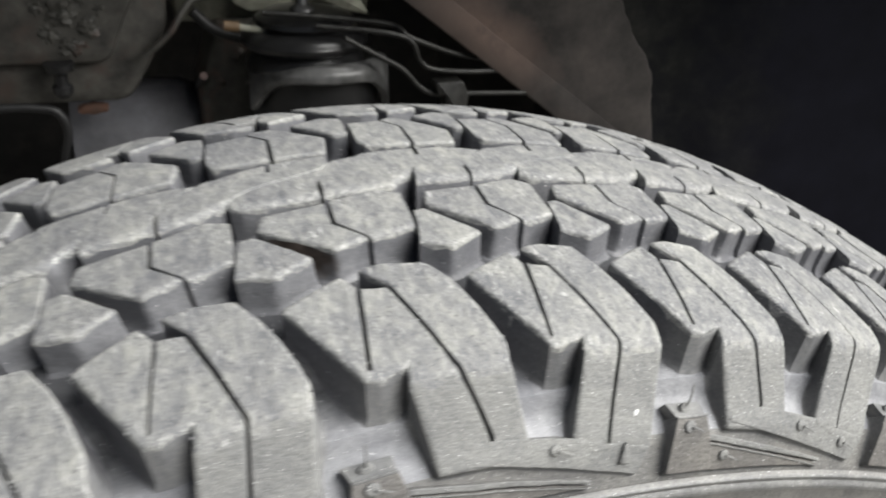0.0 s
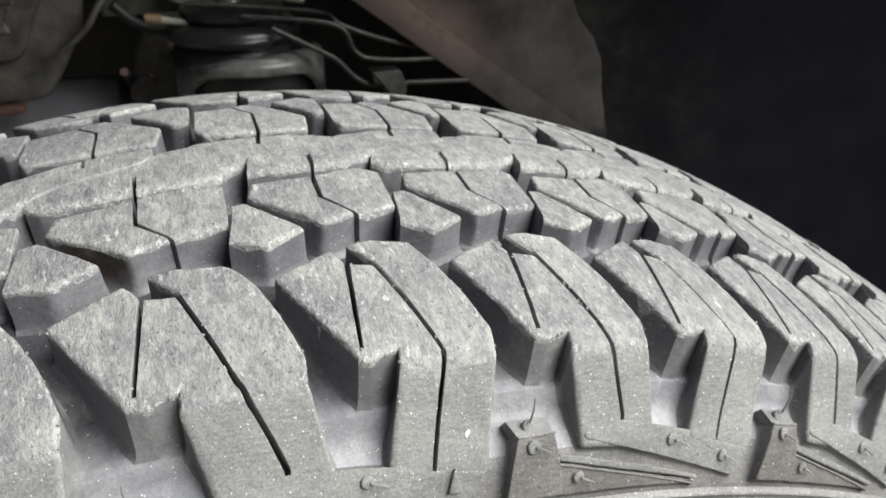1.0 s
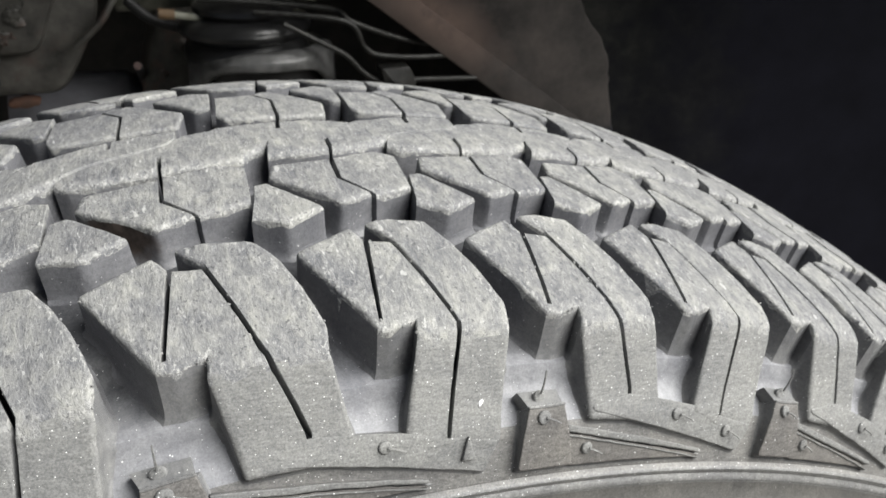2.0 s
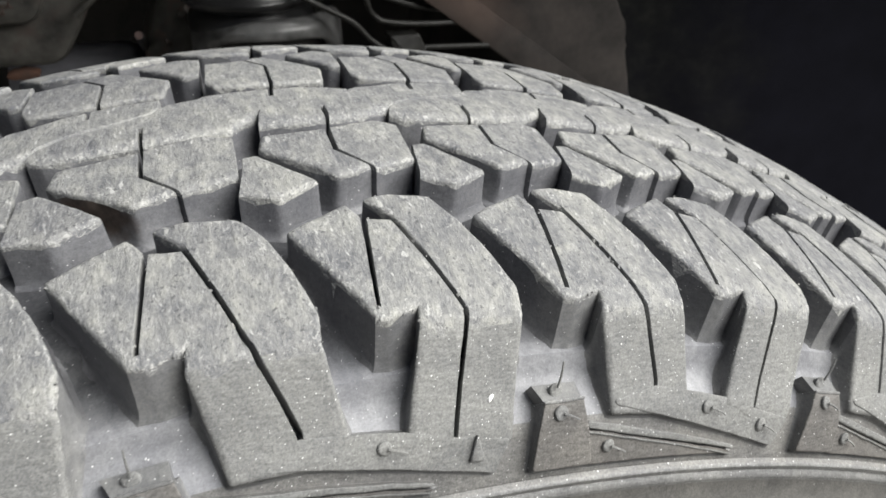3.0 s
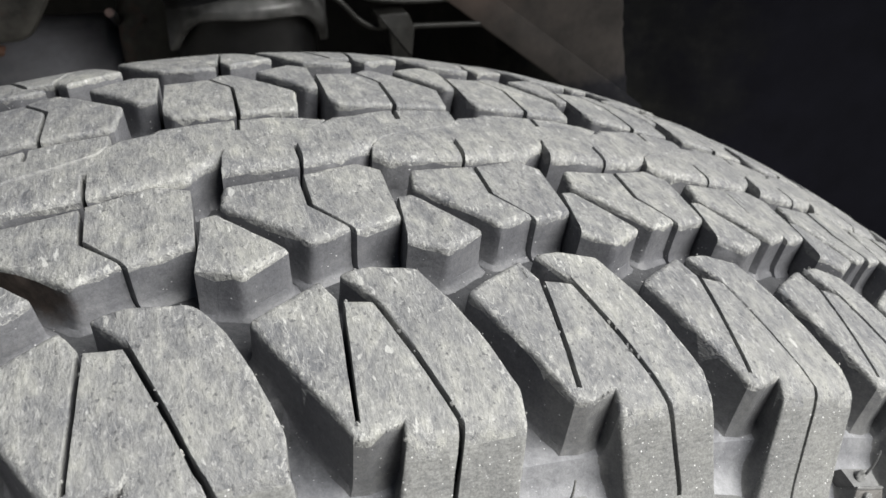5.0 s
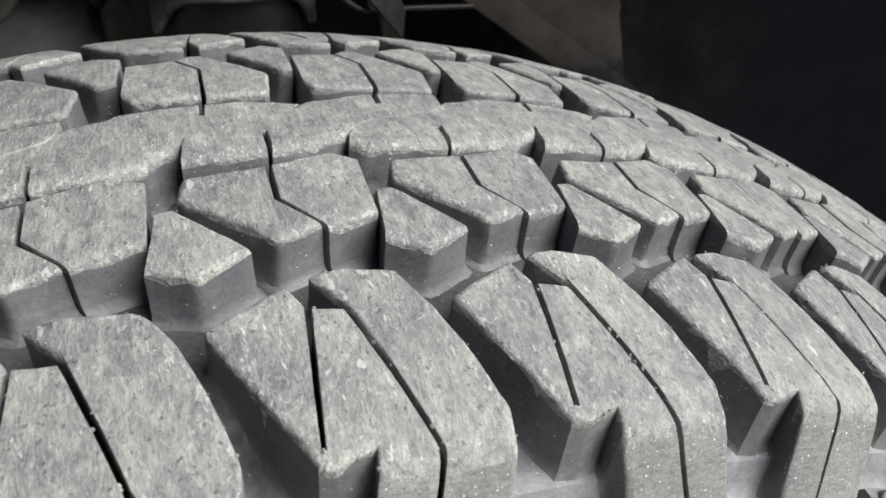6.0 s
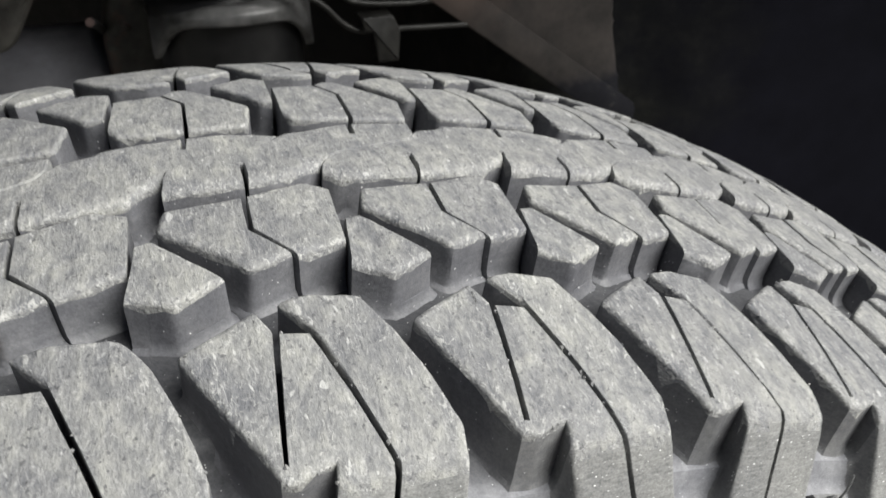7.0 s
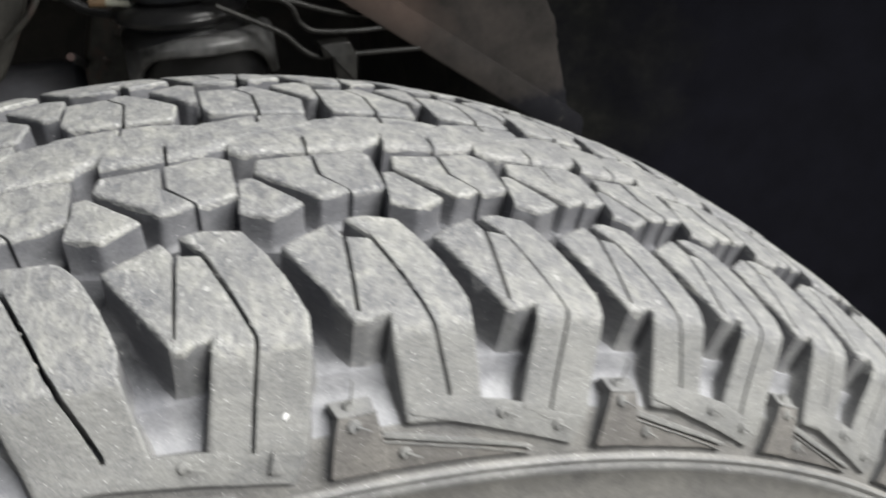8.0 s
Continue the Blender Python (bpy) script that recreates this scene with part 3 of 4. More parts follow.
def lathe(section, segments, bm=None):
    bm = bm or bmesh.new()
    rings = []
    for i in range(segments):
        t = 2 * math.pi * i / segments
        rings.append([bm.verts.new((r * math.sin(t) / 1000, v / 1000, r * math.cos(t) / 1000)) for v, r in section])
    for i in range(segments):
        a, b = rings[i], rings[(i + 1) % segments]
        for j in range(len(section) - 1):
            bm.faces.new((a[j], a[j + 1], b[j + 1], b[j]))
    return bm


wheel = new("wheel")
wheel.location = (0, 0, AXLE)
tagged(wheel, "road wheel with a worn grey all-terrain tyre under the arch", "wheel")

half = []
for w in list(range(0, 66, 4)) + [66, 68, 69, 70, 70.6, 71.2, 71.8, 72.4, 73.2, 74, 77, 80, 84, 87, 90, 93, 96, 99, 102, 105, 108, 111, 114, 117, 119, 121, 123, 124.5]:
    p = place(0, -float(w) - 1e-6, -depth(w))
    half.append((p.y * 1000, math.hypot(p.x, p.z) * 1000))
half += [(-101.2, 328.0), (-102.2, 327.6), (-102.6, 326.9), (-102.3, 326.1), (-101.9, 325.4), (-102.3, 324.9), (-102.7, 324.2), (-102.5, 323.5), (-102.2, 322.8), (-103.5, 318), (-107, 306), (-111.5, 290), (-115, 270), (-115.5, 255), (-112, 240), (-105, 226), (-98, 216), (-96, 210), (-89, 204), (-78, 201)]
section = half[::-1] + [(-v, r) for v, r in half[1:]]
tyre_bm = lathe(section, 396)
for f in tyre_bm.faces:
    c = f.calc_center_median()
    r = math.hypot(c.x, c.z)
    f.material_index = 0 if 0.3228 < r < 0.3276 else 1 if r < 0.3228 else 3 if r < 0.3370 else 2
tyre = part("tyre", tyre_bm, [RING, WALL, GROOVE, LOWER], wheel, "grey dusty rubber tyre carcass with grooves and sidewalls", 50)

NEAR = range(-6, 10)
rest = bmesh.new()
for k in range(PITCHES):
    s0 = k if k <= 33 else k - PITCHES
    first = s0 % 2 == 1
    outlines = [("tread_lug", FIRST_INNER if first else SECOND_INNER), ("tread_lug", FIRST_OUTER if first else SECOND_OUTER),
                ("tread_block", MIDDLE_LEFT), ("tread_block", MIDDLE_RIGHT), ("tread_block", PENTAGON),
                ("tread_block", CENTRE[s0 % 2]),
                ("tread_block", FAR_LEFT), ("tread_block", FAR_RIGHT), ("tread_block", FAR_SMALL),
                ("tread_lug", turned(FIRST_INNER if first else SECOND_INNER)), ("tread_lug", turned(FIRST_OUTER if first else SECOND_OUTER))]
    extras = [("shoulder_plate", PLATE, 0.12, 0.25), ("shoulder_wedge", WEDGE, 1.5, 0.3), ("wedge_tail", TAIL, 0.3, 0.25)] if first else []
    close = s0 in NEAR
    for name, pts in outlines:
        if close:
            bm = bmesh.new()
            block_mesh(bm, pts, s0, flare=1.4 if name == "tread_lug" else 2.4, round_near=0.15 if name == "tread_lug" else 0.4 if pts[0][1] > 10 else 0.9, round_lead=0.85 if name == "tread_lug" else 0.3, lip=0.2 if pts in CENTRE else 0.16, bevel=0.75 if name == "tread_lug" else 1.5 if pts in CENTRE else 0.85, lift=(0.2 * (-1) ** s0 if pts in CENTRE else 0.35 * noise.noise((s0 * 3.7, pts[0][1] * 0.31, pts[0][0] * 5))))
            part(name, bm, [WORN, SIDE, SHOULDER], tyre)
        else:
            block_mesh(rest, pts, s0, fine=False)
    for name, pts, lift, bevel in extras:
        if close:
            bm = bmesh.new()
            block_mesh(bm, pts, s0, bevel, lift, flare=1.2)
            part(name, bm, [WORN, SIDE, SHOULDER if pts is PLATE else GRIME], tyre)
        else:
            block_mesh(rest, pts, s0, bevel, lift, fine=False)


def strip_part(name, s0, s1, w0, w1, h0, h1, mat, steps=8):
    """A rubber web between two blocks: a sheet from w0 to w1 whose height goes from h0 to h1."""
    bm = bmesh.new()
    rows = []
    for i in range(steps + 1):
        f = i / steps
        w = w0 + (w1 - w0) * f
        h = h0 + (h1 - h0) * f
        row = [bm.verts.new(place(s0(f) + (s1(f) - s0(f)) * j / 4, w, h)) for j in range(5)]
        low = [bm.verts.new(place(s0(f) + (s1(f) - s0(f)) * j / 4, w, min(h - 0.6, -depth(w) - 1.0))) for j in range(5)]
        rows.append(row + low[::-1])
    for a, b in zip(rows, rows[1:]):
        for j in range(10):
            bm.faces.new((a[j], a[(j + 1) % 10], b[(j + 1) % 10], b[j]))
    bm.faces.new(rows[0])
    bm.faces.new(rows[-1][::-1])
    return part(name, bm, mat, tyre, "", 60)


def pip(s, w, hair, lift=0.75):
    """A moulding pip on the shoulder with the hair of rubber that its vent has left."""
    ring = [(s + 1.5 * math.cos(k * math.pi / 6) / PITCH_MM, w + 1.5 * math.sin(k * math.pi / 6)) for k in range(12)]
    bm = bmesh.new()
    block_mesh(bm, ring, 0, 0.45, lift, flare=0.3)
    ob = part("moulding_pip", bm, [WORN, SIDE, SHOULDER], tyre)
    bm = bmesh.new()
    path = [place(s + hair[0] * f / PITCH_MM, w + hair[1] * f, lift + 0.15 + hair[2] * f + 0.5 * math.sin(3 * f)) for f in (0.1, 0.4, 0.7, 1.0)]
    thread(bm, path, 0.00028)
    part("rubber_hair", bm, SHOULDER, ob)


def thread(bm, path, radius):
    rings = []
    for i, p in enumerate(path):
        d = (path[min(i + 1, len(path) - 1)] - path[max(i - 1, 0)]).normalized()
        u = d.cross(Vector((0.2, 0.9, 0.4))).normalized()
        v = d.cross(u)
        r = radius * (1.0 - 0.5 * i / len(path))
        rings.append([bm.verts.new(p + (u * math.cos(k * 1.2566) + v * math.sin(k * 1.2566)) * r) for k in range(5)])
    for a, b in zip(rings, rings[1:]):
        for k in range(5):
            bm.faces.new((a[k], a[(k + 1) % 5], b[(k + 1) % 5], b[k]))
    bm.faces.new(rings[0])
    bm.faces.new(rings[-1][::-1])


for q in range(-5, 9, 2):
    pip(q + 0.90, W(338.9), (4.5, -1.6, 0.2))
    if q != -1:
        pip(q + 1.36, W(335.2), (4.5, -1.8, 0.2))
    pip(q - 0.129, W(339.9), (3.5, -1.5, 0.4), 2.2)
    pip(q + 0.205, W(332.6), (4.0, -1.6, 0.2), 1.0)
    pip(q - 0.135, W(343.8), (0.3, 4.0, 3.0), 0.35)
    strip_part("wedge_ramp", lambda f: q - 0.255 + 0.04 * f, lambda f: q + 0.003 + 0.004 * f, W(345.6), W(341.6), -2.0, 1.35, SIDE, 4)
    # thin pale strip added to paint the bright line on the wedge's front edge
    bm = bmesh.new()
    block_mesh(bm, [(q - 0.222, W(342.1)), (q + 0.014, W(342.2)), (q + 0.016, W(341.6)), (q - 0.224, W(341.5))], 0, 0.2, 1.72, flare=0.2)
    part("wedge_edge", bm, [RING, RING, RING], tyre)
    for top, width, lift in ((338.1, 1.5, 0.9), (336.1, 0.5, 0.75)):
        bm = bmesh.new()
        block_mesh(bm, [(q + 0.045, W(top)), (q + 0.45, W(top - 2.8)), (q + 1.16, W(top - 7.3)), (q + 1.155, W(top - 7.3 - 0.6 * width)), (q + 0.448, W(top - 2.8 - width)), (q + 0.05, W(top - width))], 0, 0.3, lift, flare=0.5)
        part("wedge_rib", bm, [SHOULDER, LOWER, SHOULDER], tyre)
bm = bmesh.new()
block_mesh(bm, [(0.358, -116.9), (0.443, -117.1), (0.436, -116.1), (0.408, -111.7), (0.398, -111.8), (0.364, -115.9)], 0, 0.35, 1.1, flare=0.4)
part("wear_mark", bm, [WORN, SIDE, SHOULDER], tyre, "small raised triangle mark")
bm = bmesh.new()
block_mesh(bm, [(0.481, -106.3), (0.494, -106.0), (0.507, -105.5), (0.511, -104.9), (0.500, -104.6), (0.484, -104.9), (0.476, -105.4)], 0, 0.2, 0.4)
part("paint_chip", bm, CHIP, tyre, "tiny white paint chip")
dice = random.Random(5)
for s0 in range(-4, 9):
    crumbs = bmesh.new()
    for outline in ((FIRST_INNER, FIRST_OUTER) if s0 % 2 else (SECOND_INNER, SECOND_OUTER)):
        slits = [i for i, point in enumerate(outline) if len(point) > 2 and point[2] == 1]
        for k in range(16):
            i = dice.choice(slits) if k < 7 else dice.randrange(len(outline))
            a, c, f = outline[i], outline[(i + 1) % len(outline)], dice.random()
            s, w = a[0] + (c[0] - a[0]) * f, a[1] + (c[1] - a[1]) * f
            if w < -93:
                continue
            r = dice.uniform(0.00014, 0.00052 if k < 7 else 0.00038)
            made = bmesh.ops.create_icosphere(crumbs, subdivisions=1, radius=r)["verts"]
            spot = place(s0 + s, w, dice.uniform(-0.7, -0.05))
            for v in made:
                v.co = spot + v.co * (1.0 + 0.7 * noise.noise(v.co * 4000 + Vector((k, s0, 0))))
    tagged(part("rubber_debris", crumbs, WORN, tyre, "torn crumbs of rubber on a lug's edges"), kind="stuff")
tagged(part("tread_remainder", rest, [WORN, SIDE, SHOULDER], tyre), kind="stuff")

# ---- ground ----
bm = bmesh.new()
bmesh.ops.create_grid(bm, x_segments=2, y_segments=2, size=400)
tagged(mesh_object("ground", bm, EARTH), "grey gravel ground under the vehicle", "ground", kind="structure")

# ---- the dark wheel arch behind the tyre ----
def body_point(x, y, z):
    """A point of the vehicle's underside, from its own frame to the ground's."""
    return (0.953 * x + 0.009, 0.976 * y, 0.949 * z - 0.026)


def prism(bm, outline, y0, y1, rim=0.004):
    """A plate from its outline in (x, z), between y0 (front) and y1, with a rounded front edge."""
    n = len(outline)
    rings = [inset(outline, rim), inset(outline, rim * 0.3), outline, outline]
    ys = [y0, y0 + rim * 0.3, y0 + rim, y1]
    vs = [[bm.verts.new(body_point(x, y, z)) for x, z in ring] for ring, y in zip(rings, ys)]
    for a, b in zip(vs, vs[1:]):
        for i in range(n):
            bm.faces.new((a[i], a[(i + 1) % n], b[(i + 1) % n], b[i]))
    bm.faces.new(vs[0])
    bm.faces.new(vs[-1][::-1])


def rounded(corners, steps=6):
    """An outline from corners (x, z, radius)."""
    out, n = [], len(corners)
    for i in range(n):
        (ax, az, _), (bx, bz, r), (cx, cz, _) = corners[i - 1], corners[i], corners[(i + 1) % n]
        b = Vector((bx, bz))
        if r <= 0:
            out.append((bx, bz))
            continue
        p, q = b + (Vector((ax, az)) - b).normalized() * r, b + (Vector((cx, cz)) - b).normalized() * r
        for k in range(steps + 1):
            f = k / steps
            out.append(tuple(p * (1 - f) ** 2 + b * 2 * f * (1 - f) + q * f * f))
    return out


def tube(bm, points, radius, sides=10, smooth=6):
    """A bent pipe through the points."""
    pts = [Vector(body_point(*p)) for p in points]
    fine = []
    for i in range(len(pts) - 1):
        p0, p1, p2, p3 = pts[max(i - 1, 0)], pts[i], pts[i + 1], pts[min(i + 2, len(pts) - 1)]
        for k in range(smooth):
            t = k / smooth
            fine.append(0.5 * (2 * p1 + (p2 - p0) * t + (2 * p0 - 5 * p1 + 4 * p2 - p3) * t * t + (3 * p1 - p0 - 3 * p2 + p3) * t ** 3))
    fine.append(pts[-1])
    rings = []
    for i, p in enumerate(fine):
        d = (fine[min(i + 1, len(fine) - 1)] - fine[max(i - 1, 0)]).normalized()
        u = d.cross(Vector((0.1, 0.3, 1))).normalized()
        w = d.cross(u)
        rings.append([bm.verts.new(p + (u * math.cos(2 * math.pi * k / sides) + w * math.sin(2 * math.pi * k / sides)) * radius) for k in range(sides)])
    for a, b in zip(rings, rings[1:]):
        for k in range(sides):
            bm.faces.new((a[k], a[(k + 1) % sides], b[(k + 1) % sides], b[k]))
    bm.faces.new(rings[0])
    bm.faces.new(rings[-1][::-1])


def turned_solid(bm, x, y, profile, sides=40):
    """A turned body round an upright axis: profile of (radius, z) from the bottom up."""
    rings = [[bm.verts.new(body_point(x + r * math.cos(2 * math.pi * k / sides), y + r * math.sin(2 * math.pi * k / sides), z)) for k in range(sides)] for r, z in profile]
    for a, b in zip(rings, rings[1:]):
        for k in range(sides):
            bm.faces.new((a[k], a[(k + 1) % sides], b[(k + 1) % sides], b[k]))
    bm.faces.new(rings[0][::-1])
    bm.faces.new(rings[-1])




# arch liner: back and side walls round the wheel, and an unseen cover above
arch = new("wheel_arch")
tagged(arch, "black plastic wheel arch liner closing the dark space behind the tyre", "wheel arch", kind="structure")
# back_wall is a black sheet standing in for the dark behind the parts
panels = (("back_wall", "mottled black back wall added to stand for the engine bay's darkness", PLASTIC, [(-1.3, 0.80), (-0.4, 0.80), (0.1, 0.80), (0.27, 0.74), (0.30, 0.53)]),
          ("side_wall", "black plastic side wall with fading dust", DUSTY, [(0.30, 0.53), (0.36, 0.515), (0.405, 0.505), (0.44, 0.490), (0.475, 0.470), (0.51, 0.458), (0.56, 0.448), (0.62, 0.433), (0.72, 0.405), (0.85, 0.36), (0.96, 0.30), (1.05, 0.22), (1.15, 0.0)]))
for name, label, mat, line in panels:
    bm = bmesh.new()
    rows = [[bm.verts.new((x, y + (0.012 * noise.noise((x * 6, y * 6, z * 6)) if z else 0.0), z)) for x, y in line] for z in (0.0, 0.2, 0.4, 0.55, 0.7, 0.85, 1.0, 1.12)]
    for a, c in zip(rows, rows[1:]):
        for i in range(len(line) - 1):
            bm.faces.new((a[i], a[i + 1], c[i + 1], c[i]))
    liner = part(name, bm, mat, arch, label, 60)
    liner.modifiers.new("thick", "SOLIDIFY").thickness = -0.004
bm = bmesh.new()
for x0, x1, y0, y1 in ((-1.3, 1.2, 0.17, 0.33), (-1.3, 0.10, 0.33, 0.46), (0.34, 1.2, 0.33, 0.46), (-1.3, 1.2, 0.46, 0.82)):  # cover added out of view to darken the background, slotted to light the beam
    prism(bm, [(x0, 1.0), (x1, 1.0), (x1, 1.03), (x0, 1.03)], y0, y1, 0.001)
part("crown", bm, PLASTIC, arch, "flat black cover added out of view to shade the arch, with a light slot")

# diagonal frame rail, its far edge eaten ragged by rust
rail = new("frame_rail")
tagged(rail, "diagonal steel frame rail with brown dust beside the brake pipes", "frame rail")
bm = bmesh.new()
rows = []
for k in range(49):
    f = k / 48
    z = 0.565 + 0.265 * f
    x0 = float(np.interp(z, [0.542, 0.786, 0.83], [0.418, 0.095, 0.06]))
    x1 = float(np.interp(z, [0.565, 0.622, 0.676, 0.70, 0.719, 0.75, 0.83], [0.392, 0.3755, 0.369, 0.357, 0.340, 0.3235, 0.290]))
    x1 += 0.004 * noise.noise((f * 7, 2.0, 0.0)) + 0.0022 * noise.noise((f * 27, 5.0, 0.0))
    line = [(x0, 0.470), (x0, 0.425), (0.7 * x0 + 0.3 * x1, 0.425), (0.35 * x0 + 0.65 * x1, 0.425), (x1 - 0.006, 0.4255), (x1 - 0.0015, 0.4275), (x1, 0.432), (x1, 0.470)]
    rows.append([bm.verts.new(body_point(x, y, z)) for x, y in line])
for a, b in zip(rows, rows[1:]):
    for k in range(8):
        bm.faces.new((a[k], a[(k + 1) % 8], b[(k + 1) % 8], b[k]))
bm.faces.new(rows[0])
bm.faces.new(rows[-1][::-1])
part("web", bm, RAIL, rail, "brown dusty side of the rail", 75)
bm = bmesh.new()
prism(bm, rounded([(0.110, 0.797, 0.0), (0.088, 0.785, 0.0), (0.392, 0.5535, 0.004), (0.396, 0.583, 0.008)]), 0.4185, 0.50, 0.002)
part("flange", bm, RAIL, rail, "grey-brown lower flange of the rail")

# spring seat with its stacked rubber
seat = new("spring_seat")
tagged(seat, "grey spring seat under a stack of black rubber rings", "spring seat")
bm = bmesh.new()
rows = []
for k in range(33):
    f = k / 32
    a = radians(-76 + 150 * f)
    low = 0.6930 - 0.040 * abs(math.sin(a)) ** 5 - 0.002 * math.sin(a)
    top = 0.7080 - 0.003 * math.sin(a) ** 2 - 0.007 * max(0.0, -math.sin(a)) ** 2
    ring = [(0.0560, low), (0.0610, low + 0.0004), (0.0622, low + 0.0022), (0.0622, low + 0.007), (0.0612, top - 0.006), (0.0585, top - 0.0018), (0.0540, top), (0.0500, top - 0.001)]
    rows.append([bm.verts.new(body_point(0.0640 + r * math.sin(a), 0.478 - r * math.cos(a), z)) for r, z in ring])
for a, b in zip(rows, rows[1:]):
    for k in range(8):
        bm.faces.new((a[k], a[(k + 1) % 8], b[(k + 1) % 8], b[k]))
bm.faces.new(rows[0])
bm.faces.new(rows[-1][::-1])
part("saddle", bm, GREY, seat, "dusty grey curved saddle plate", 75)
bm = bmesh.new()
turned_solid(bm, 0.054, 0.475, [(0.05, 0.694), (0.050, 0.700), (0.048, 0.706), (0.0435, 0.7095), (0.043, 0.711), (0.048, 0.7125), (0.0525, 0.716), (0.0535, 0.7195), (0.0515, 0.7235), (0.046, 0.7265), (0.040, 0.7285)])
part("lower_ring", bm, GLOSS, seat, "glossy black lower rubber ring")
bm = bmesh.new()
turned_solid(bm, 0.054, 0.475, [(0.038, 0.7285), (0.0395, 0.7300), (0.0415, 0.7325), (0.0405, 0.7360), (0.035, 0.7390), (0.022, 0.7415), (0.012, 0.742)])
part("upper_ring", bm, GLOSS, seat, "glossy black upper rubber ring")
bm = bmesh.new()
turned_solid(bm, 0.052, 0.47, [(0.011, 0.741), (0.010, 0.744), (0.0065, 0.746), (0.005, 0.748), (0.005, 0.90)], 16)
part("rod", bm, GREY, seat, "grey steel rod standing in the rings")
# black post: the shadow under the saddle is put into its colour
bm = bmesh.new()
turned_solid(bm, 0.064, 0.485, [(0.052, 0.40), (0.054, 0.62), (0.055, 0.70)])
part("post", bm, HOSE, seat, "post under the seat, coloured black for the shade there")

# cast housing to one side
housing = new("cast_housing")
tagged(housing, "grimy brown cast housing with a ribbed cover and a bolt stem", "housing")
bm = bmesh.new()
prism(bm, rounded([(-0.36, 0.86, 0.0), (-0.36, 0.720, 0.02), (-0.100, 0.7115, 0.014), (-0.088, 0.742, 0.008), (-0.072, 0.77, 0.006), (-0.068, 0.86, 0.0)]), 0.446, 0.47, 0.008)
part("cover", bm, CAST, housing, "grimy rounded cover")
bm = bmesh.new()
prism(bm, rounded([(-0.40, 0.86, 0.0), (-0.40, 0.686, 0.02), (-0.090, 0.676, 0.013), (-0.070, 0.708, 0.01), (-0.056, 0.735, 0.008), (-0.048, 0.86, 0.0)]), 0.460, 0.53, 0.009)
part("body", bm, CAST, housing, "dull grey-brown body behind the cover")
bm = bmesh.new()
turned_solid(bm, -0.137, 0.442, [(0.004, 0.690), (0.0075, 0.694), (0.0075, 0.699), (0.005, 0.701), (0.005, 0.709), (0.010, 0.711), (0.011, 0.717)], 14)
part("stem", bm, HOSE, housing, "black bolt stem under the cover")
for x, z, r in ((-0.128, 0.753, 0.013), (-0.112, 0.741, 0.009), (-0.140, 0.738, 0.008), (-0.120, 0.764, 0.008), (-0.146, 0.757, 0.007), (-0.127, 0.727, 0.010), (-0.104, 0.755, 0.006), (-0.117, 0.728, 0.005), (-0.108, 0.731, 0.004), (-0.137, 0.768, 0.006)):
    bm = bmesh.new()
    bmesh.ops.create_icosphere(bm, subdivisions=4, radius=1.0)
    for v in bm.verts:
        k = 0.9 + 0.5 * noise.noise(v.co * 1.7 + Vector((x * 90, z * 90, 0))) + 0.3 * noise.noise(v.co * 5 + Vector((z * 70, 0, 0)))
        v.co = body_point(x + v.co.x * k * r, 0.448 + v.co.y * k * r * 0.5, z + v.co.z * k * r)
    part("lump", bm, GRIMY, housing)
bm = bmesh.new()
prism(bm, [(-0.119 + (0.0115 + 0.002 * noise.noise((k * 0.7, 3, 0))) * math.cos(k * math.pi / 10), 0.6728 + (0.0034 + 0.0012 * noise.noise((k * 0.9, 7, 0))) * math.sin(k * math.pi / 10)) for k in range(20)], 0.4575, 0.47, 0.001)
part("rust_patch", bm, RUST, housing, "orange rusted lip")

# axle housing
axle = new("axle_housing")
tagged(axle, "dull grey axle housing with a domed end behind the tyre", "axle")
bm = bmesh.new()
tube(bm, [(-0.145, 0.60, 0.588), (-0.10, 0.60, 0.588), (-0.045, 0.60, 0.586)], 0.060, 28, 4)
part("barrel", bm, GREY_DARK, axle)
bm = bmesh.new()
bmesh.ops.create_icosphere(bm, subdivisions=4, radius=1.0)
for v in bm.verts:
    k = 1.0 + 0.06 * noise.noise(v.co * 2.5)
    v.co = body_point(-0.046 + v.co.x * k * 0.042, 0.60 + v.co.y * k * 0.06, 0.586 + v.co.z * k * 0.061)
part("dome", bm, GREY_DARK, axle)
bm = bmesh.new()
tube(bm, [(-0.030, 0.600, 0.640), (-0.0325, 0.47, 0.690), (-0.0336, 0.440, 0.7005)], 0.0032, 10, 4)
part("breather_stub", bm, HOSE, axle, "thin black stub pipe")
bm = bmesh.new()
tube(bm, [(-0.0334, 0.443, 0.7000), (-0.0337, 0.436, 0.7020)], 0.0028, 12, 2)
part("stub_cap", bm, PINK, axle, "small dull pink cap")

# grimy body added between axle and spring seat, in place of unclear dark clutter
tower = new("dark_clutter")
tagged(tower, "grimy dark body with rusty blotches standing in for clutter beside the spring seat", "tower")
bm = bmesh.new()
prism(bm, rounded([(-0.030, 0.45, 0.0), (-0.032, 0.655, 0.01), (-0.020, 0.690, 0.01), (-0.012, 0.715, 0.004), (0.045, 0.716, 0.004), (0.050, 0.66, 0.01), (0.052, 0.45, 0.0)]), 0.535, 0.60, 0.010)
part("shell", bm, GRIMY, tower, "", 75)
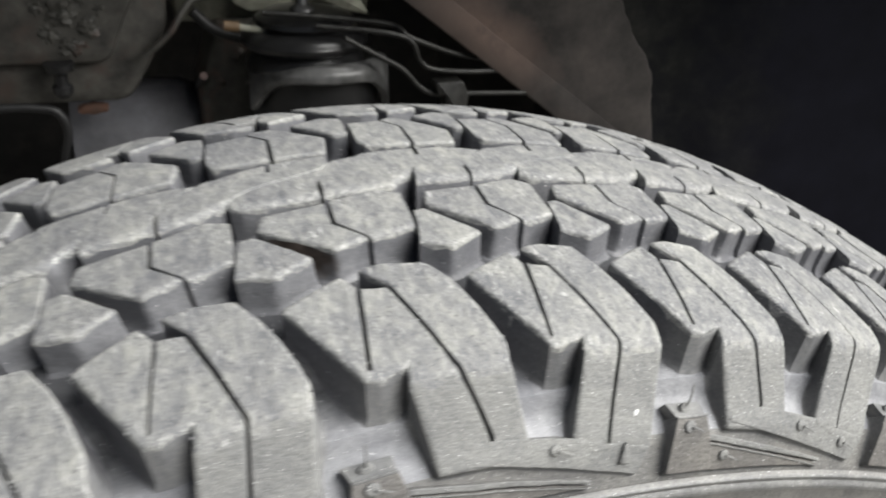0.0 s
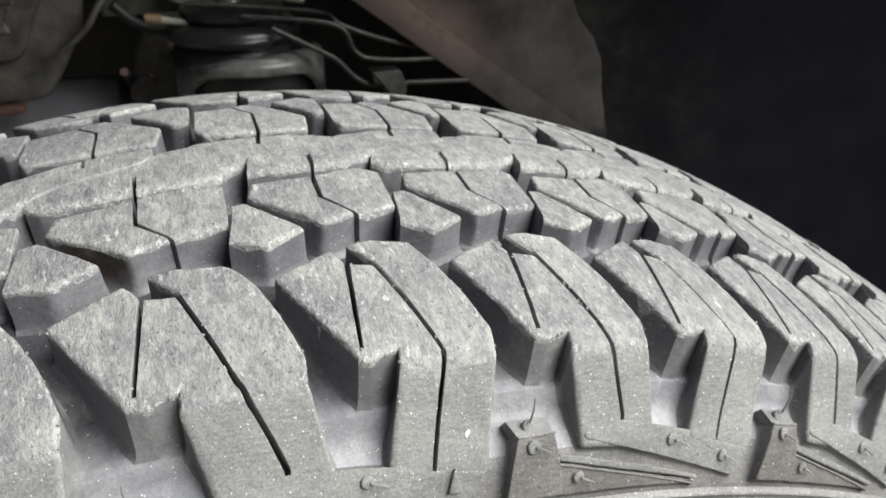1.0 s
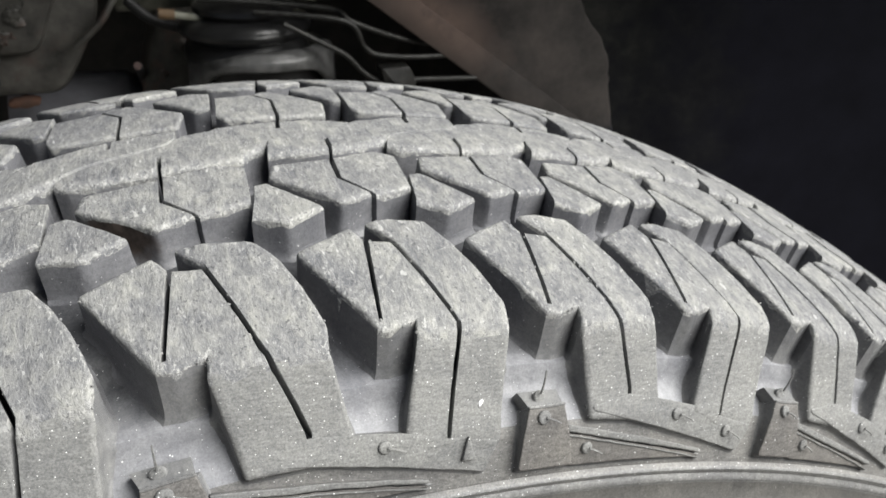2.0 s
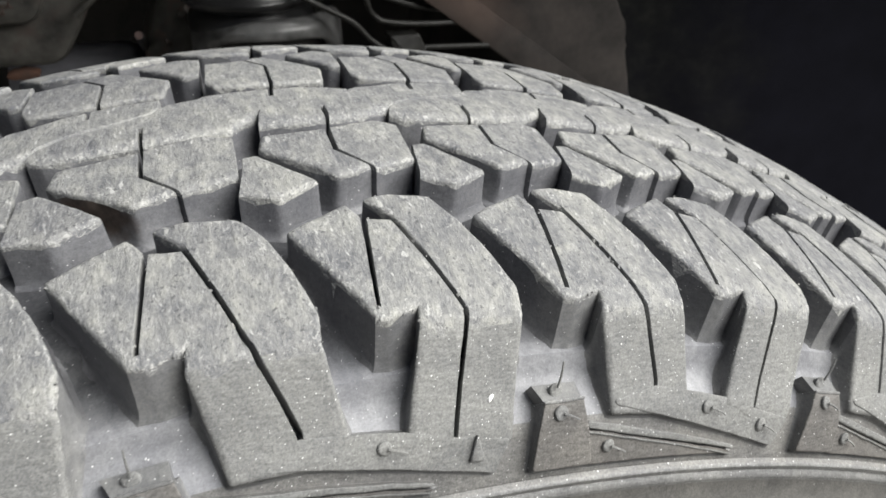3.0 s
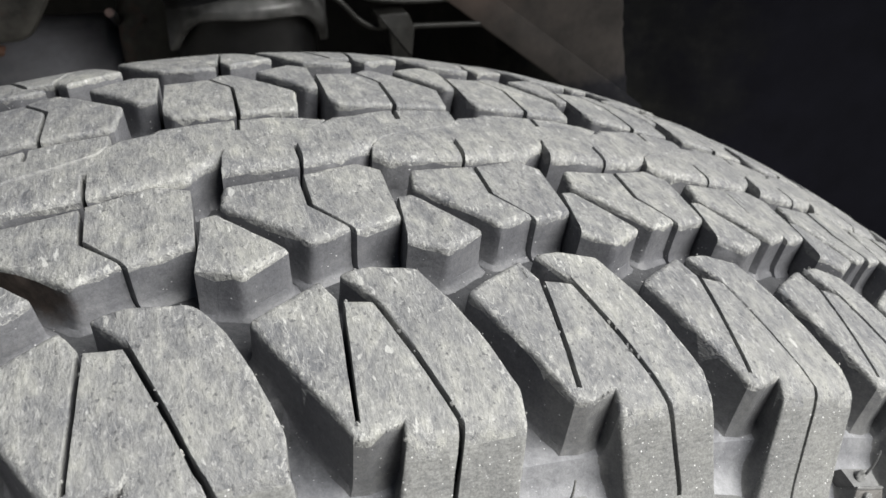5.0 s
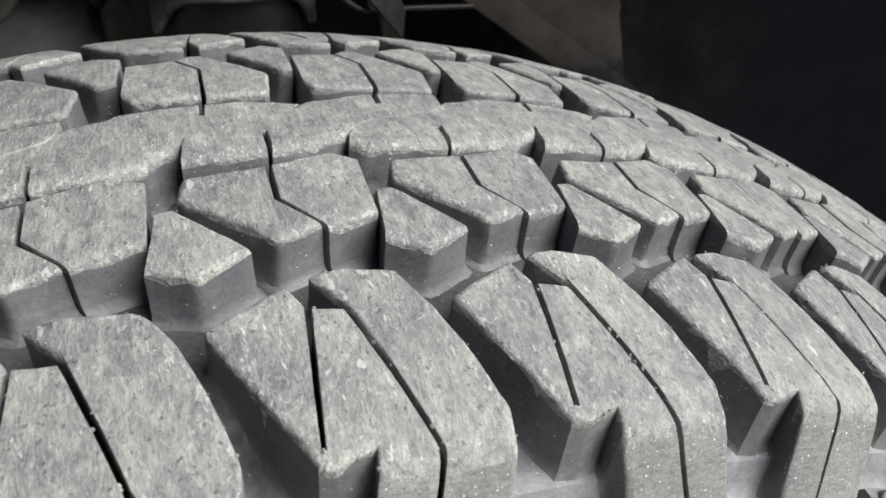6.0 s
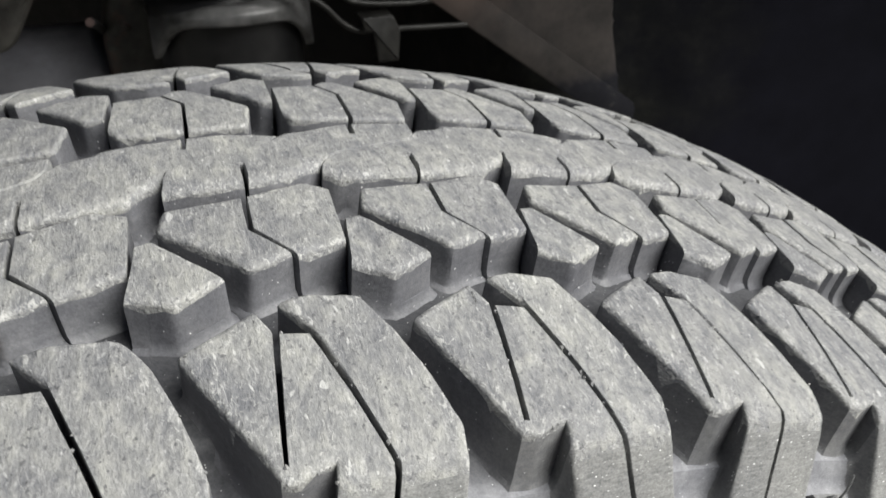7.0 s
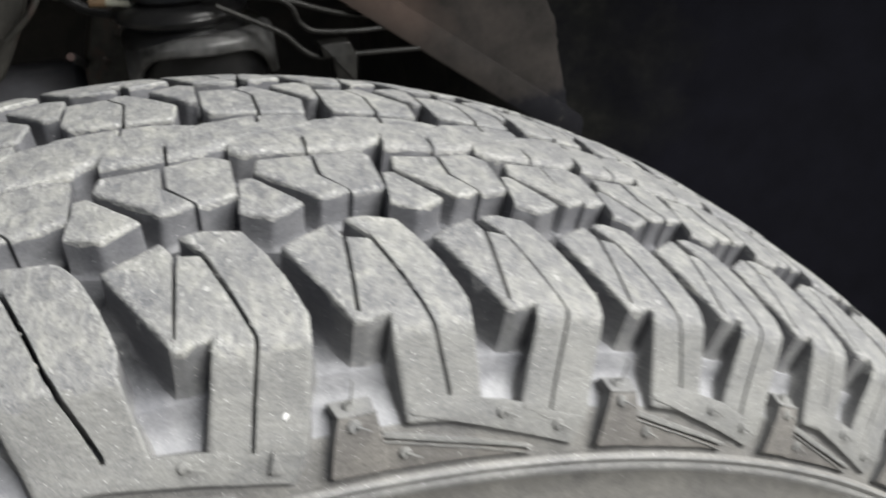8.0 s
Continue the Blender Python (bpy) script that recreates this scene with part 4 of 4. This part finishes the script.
for x, z, r in ((0.004, 0.690, 0.007), (0.014, 0.663, 0.006), (-0.012, 0.664, 0.005), (0.028, 0.695, 0.006)):
    bm = bmesh.new()
    bmesh.ops.create_icosphere(bm, subdivisions=3, radius=1.0)
    for v in bm.verts:
        k = 0.9 + 0.35 * noise.noise(v.co * 1.9 + Vector((x * 90, z * 90, 0)))
        v.co = body_point(x + v.co.x * k * r, 0.536 + v.co.y * k * r * 0.6, z + v.co.z * k * r)
    part("clutter_lump", bm, GRIMY, tower)

# hoses, pipes and their clip
bm = bmesh.new()
tube(bm, [(-0.45, 0.40, 0.699), (-0.20, 0.40, 0.699), (-0.150, 0.40, 0.6965), (-0.1375, 0.40, 0.690), (-0.1350, 0.40, 0.676), (-0.140, 0.40, 0.656), (-0.150, 0.40, 0.60), (-0.152, 0.42, 0.45)], 0.0032)
tagged(mesh_object("brake_hose", bm, HOSE), "black rubber hose bent down beside the housing", "hose")
bm = bmesh.new()
tube(bm, [(-0.075, 0.45, 0.716), (-0.055, 0.45, 0.733), (-0.042, 0.455, 0.750), (-0.028, 0.46, 0.757), (0.03, 0.47, 0.757), (0.10, 0.47, 0.752)], 0.0027)
tagged(mesh_object("breather_hose", bm, GRIMY), "thin dull green-grey hose arching over the gap", "hose")
bm = bmesh.new()
tube(bm, [(-0.035, 0.48, 0.742), (-0.015, 0.48, 0.724), (0.015, 0.48, 0.717), (0.05, 0.50, 0.722)], 0.004)
tagged(mesh_object("cable", bm, HOSE), "black cable sagging beside the rubber rings", "cable")
plug = new("cable_plug")
tagged(plug, "ochre and beige plug on the end of a cable", "plug")
bm = bmesh.new()
tube(bm, [(-0.013, 0.46, 0.7342), (-0.001, 0.46, 0.7327)], 0.0038, 12, 2)
part("collar", bm, OCHRE, plug, "ochre plastic collar")
bm = bmesh.new()
tube(bm, [(-0.003, 0.46, 0.733), (0.010, 0.46, 0.7305), (0.021, 0.46, 0.7278)], 0.0026, 12, 2)
part("tip", bm, BEIGE, plug, "beige metal tip")
pipes = new("brake_pipes")
tagged(pipes, "bundle of thin dull steel brake pipes held by a clip", "pipe")
for pts, r in (([(0.02, 0.44, 0.748), (0.115, 0.43, 0.738), (0.134, 0.42, 0.728), (0.175, 0.425, 0.711), (0.21, 0.44, 0.70)], 0.0030),
               ([(0.06, 0.43, 0.738), (0.128, 0.42, 0.729), (0.143, 0.42, 0.708), (0.156, 0.42, 0.700), (0.19, 0.42, 0.696), (0.23, 0.425, 0.694)], 0.0030),
               ([(0.08, 0.42, 0.730), (0.108, 0.42, 0.714), (0.128, 0.42, 0.702), (0.143, 0.42, 0.686), (0.156, 0.42, 0.679), (0.175, 0.42, 0.678), (0.24, 0.42, 0.674)], 0.0030)):
    bm = bmesh.new()
    tube(bm, [(x - 0.0045, y, z) for x, y, z in pts], r * 0.70)
    part("pipe", bm, PIPE, pipes)
bm = bmesh.new()
prism(bm, rounded([(0.150, 0.691, 0.002), (0.1525, 0.6805, 0.001), (0.159, 0.6785, 0.002), (0.162, 0.655, 0.001), (0.178, 0.655, 0.001), (0.180, 0.678, 0.002), (0.1745, 0.691, 0.003)]), 0.412, 0.428, 0.002)
part("clip", bm, PIPE, pipes, "grey steel pipe clip")

# cross member above the rings, with a pale bracket on it
member = new("cross_member")
tagged(member, "dusty olive-grey cross member with a pale bracket above the spring seat", "cross member")
bm = bmesh.new()
prism(bm, rounded([(-0.045, 0.90, 0), (-0.045, 0.7135, 0.004), (0.034, 0.7105, 0.004), (0.086, 0.7185, 0.002), (0.13, 0.7125, 0.008), (0.16, 0.90, 0)]), 0.562, 0.64, 0.004)
part("beam", bm, OLIVE, member)
bm = bmesh.new()
prism(bm, rounded([(0.076, 0.745, 0.004), (0.084, 0.7315, 0.006), (0.104, 0.7205, 0.012), (0.133, 0.7135, 0.006), (0.126, 0.724, 0.01), (0.112, 0.745, 0.004)]), 0.556, 0.561, 0.002)
part("bracket", bm, BEIGE_DARK, member, "pale beige bracket")
bm = bmesh.new()
prism(bm, rounded([(0.004, 0.76, 0.002), (0.006, 0.7290, 0.004), (0.020, 0.7222, 0.003), (0.040, 0.7240, 0.006), (0.0575, 0.7215, 0.003), (0.060, 0.76, 0.002)]), 0.554, 0.561, 0.002)
part("strap", bm, BEIGE_DARK, member, "pale beige strap")
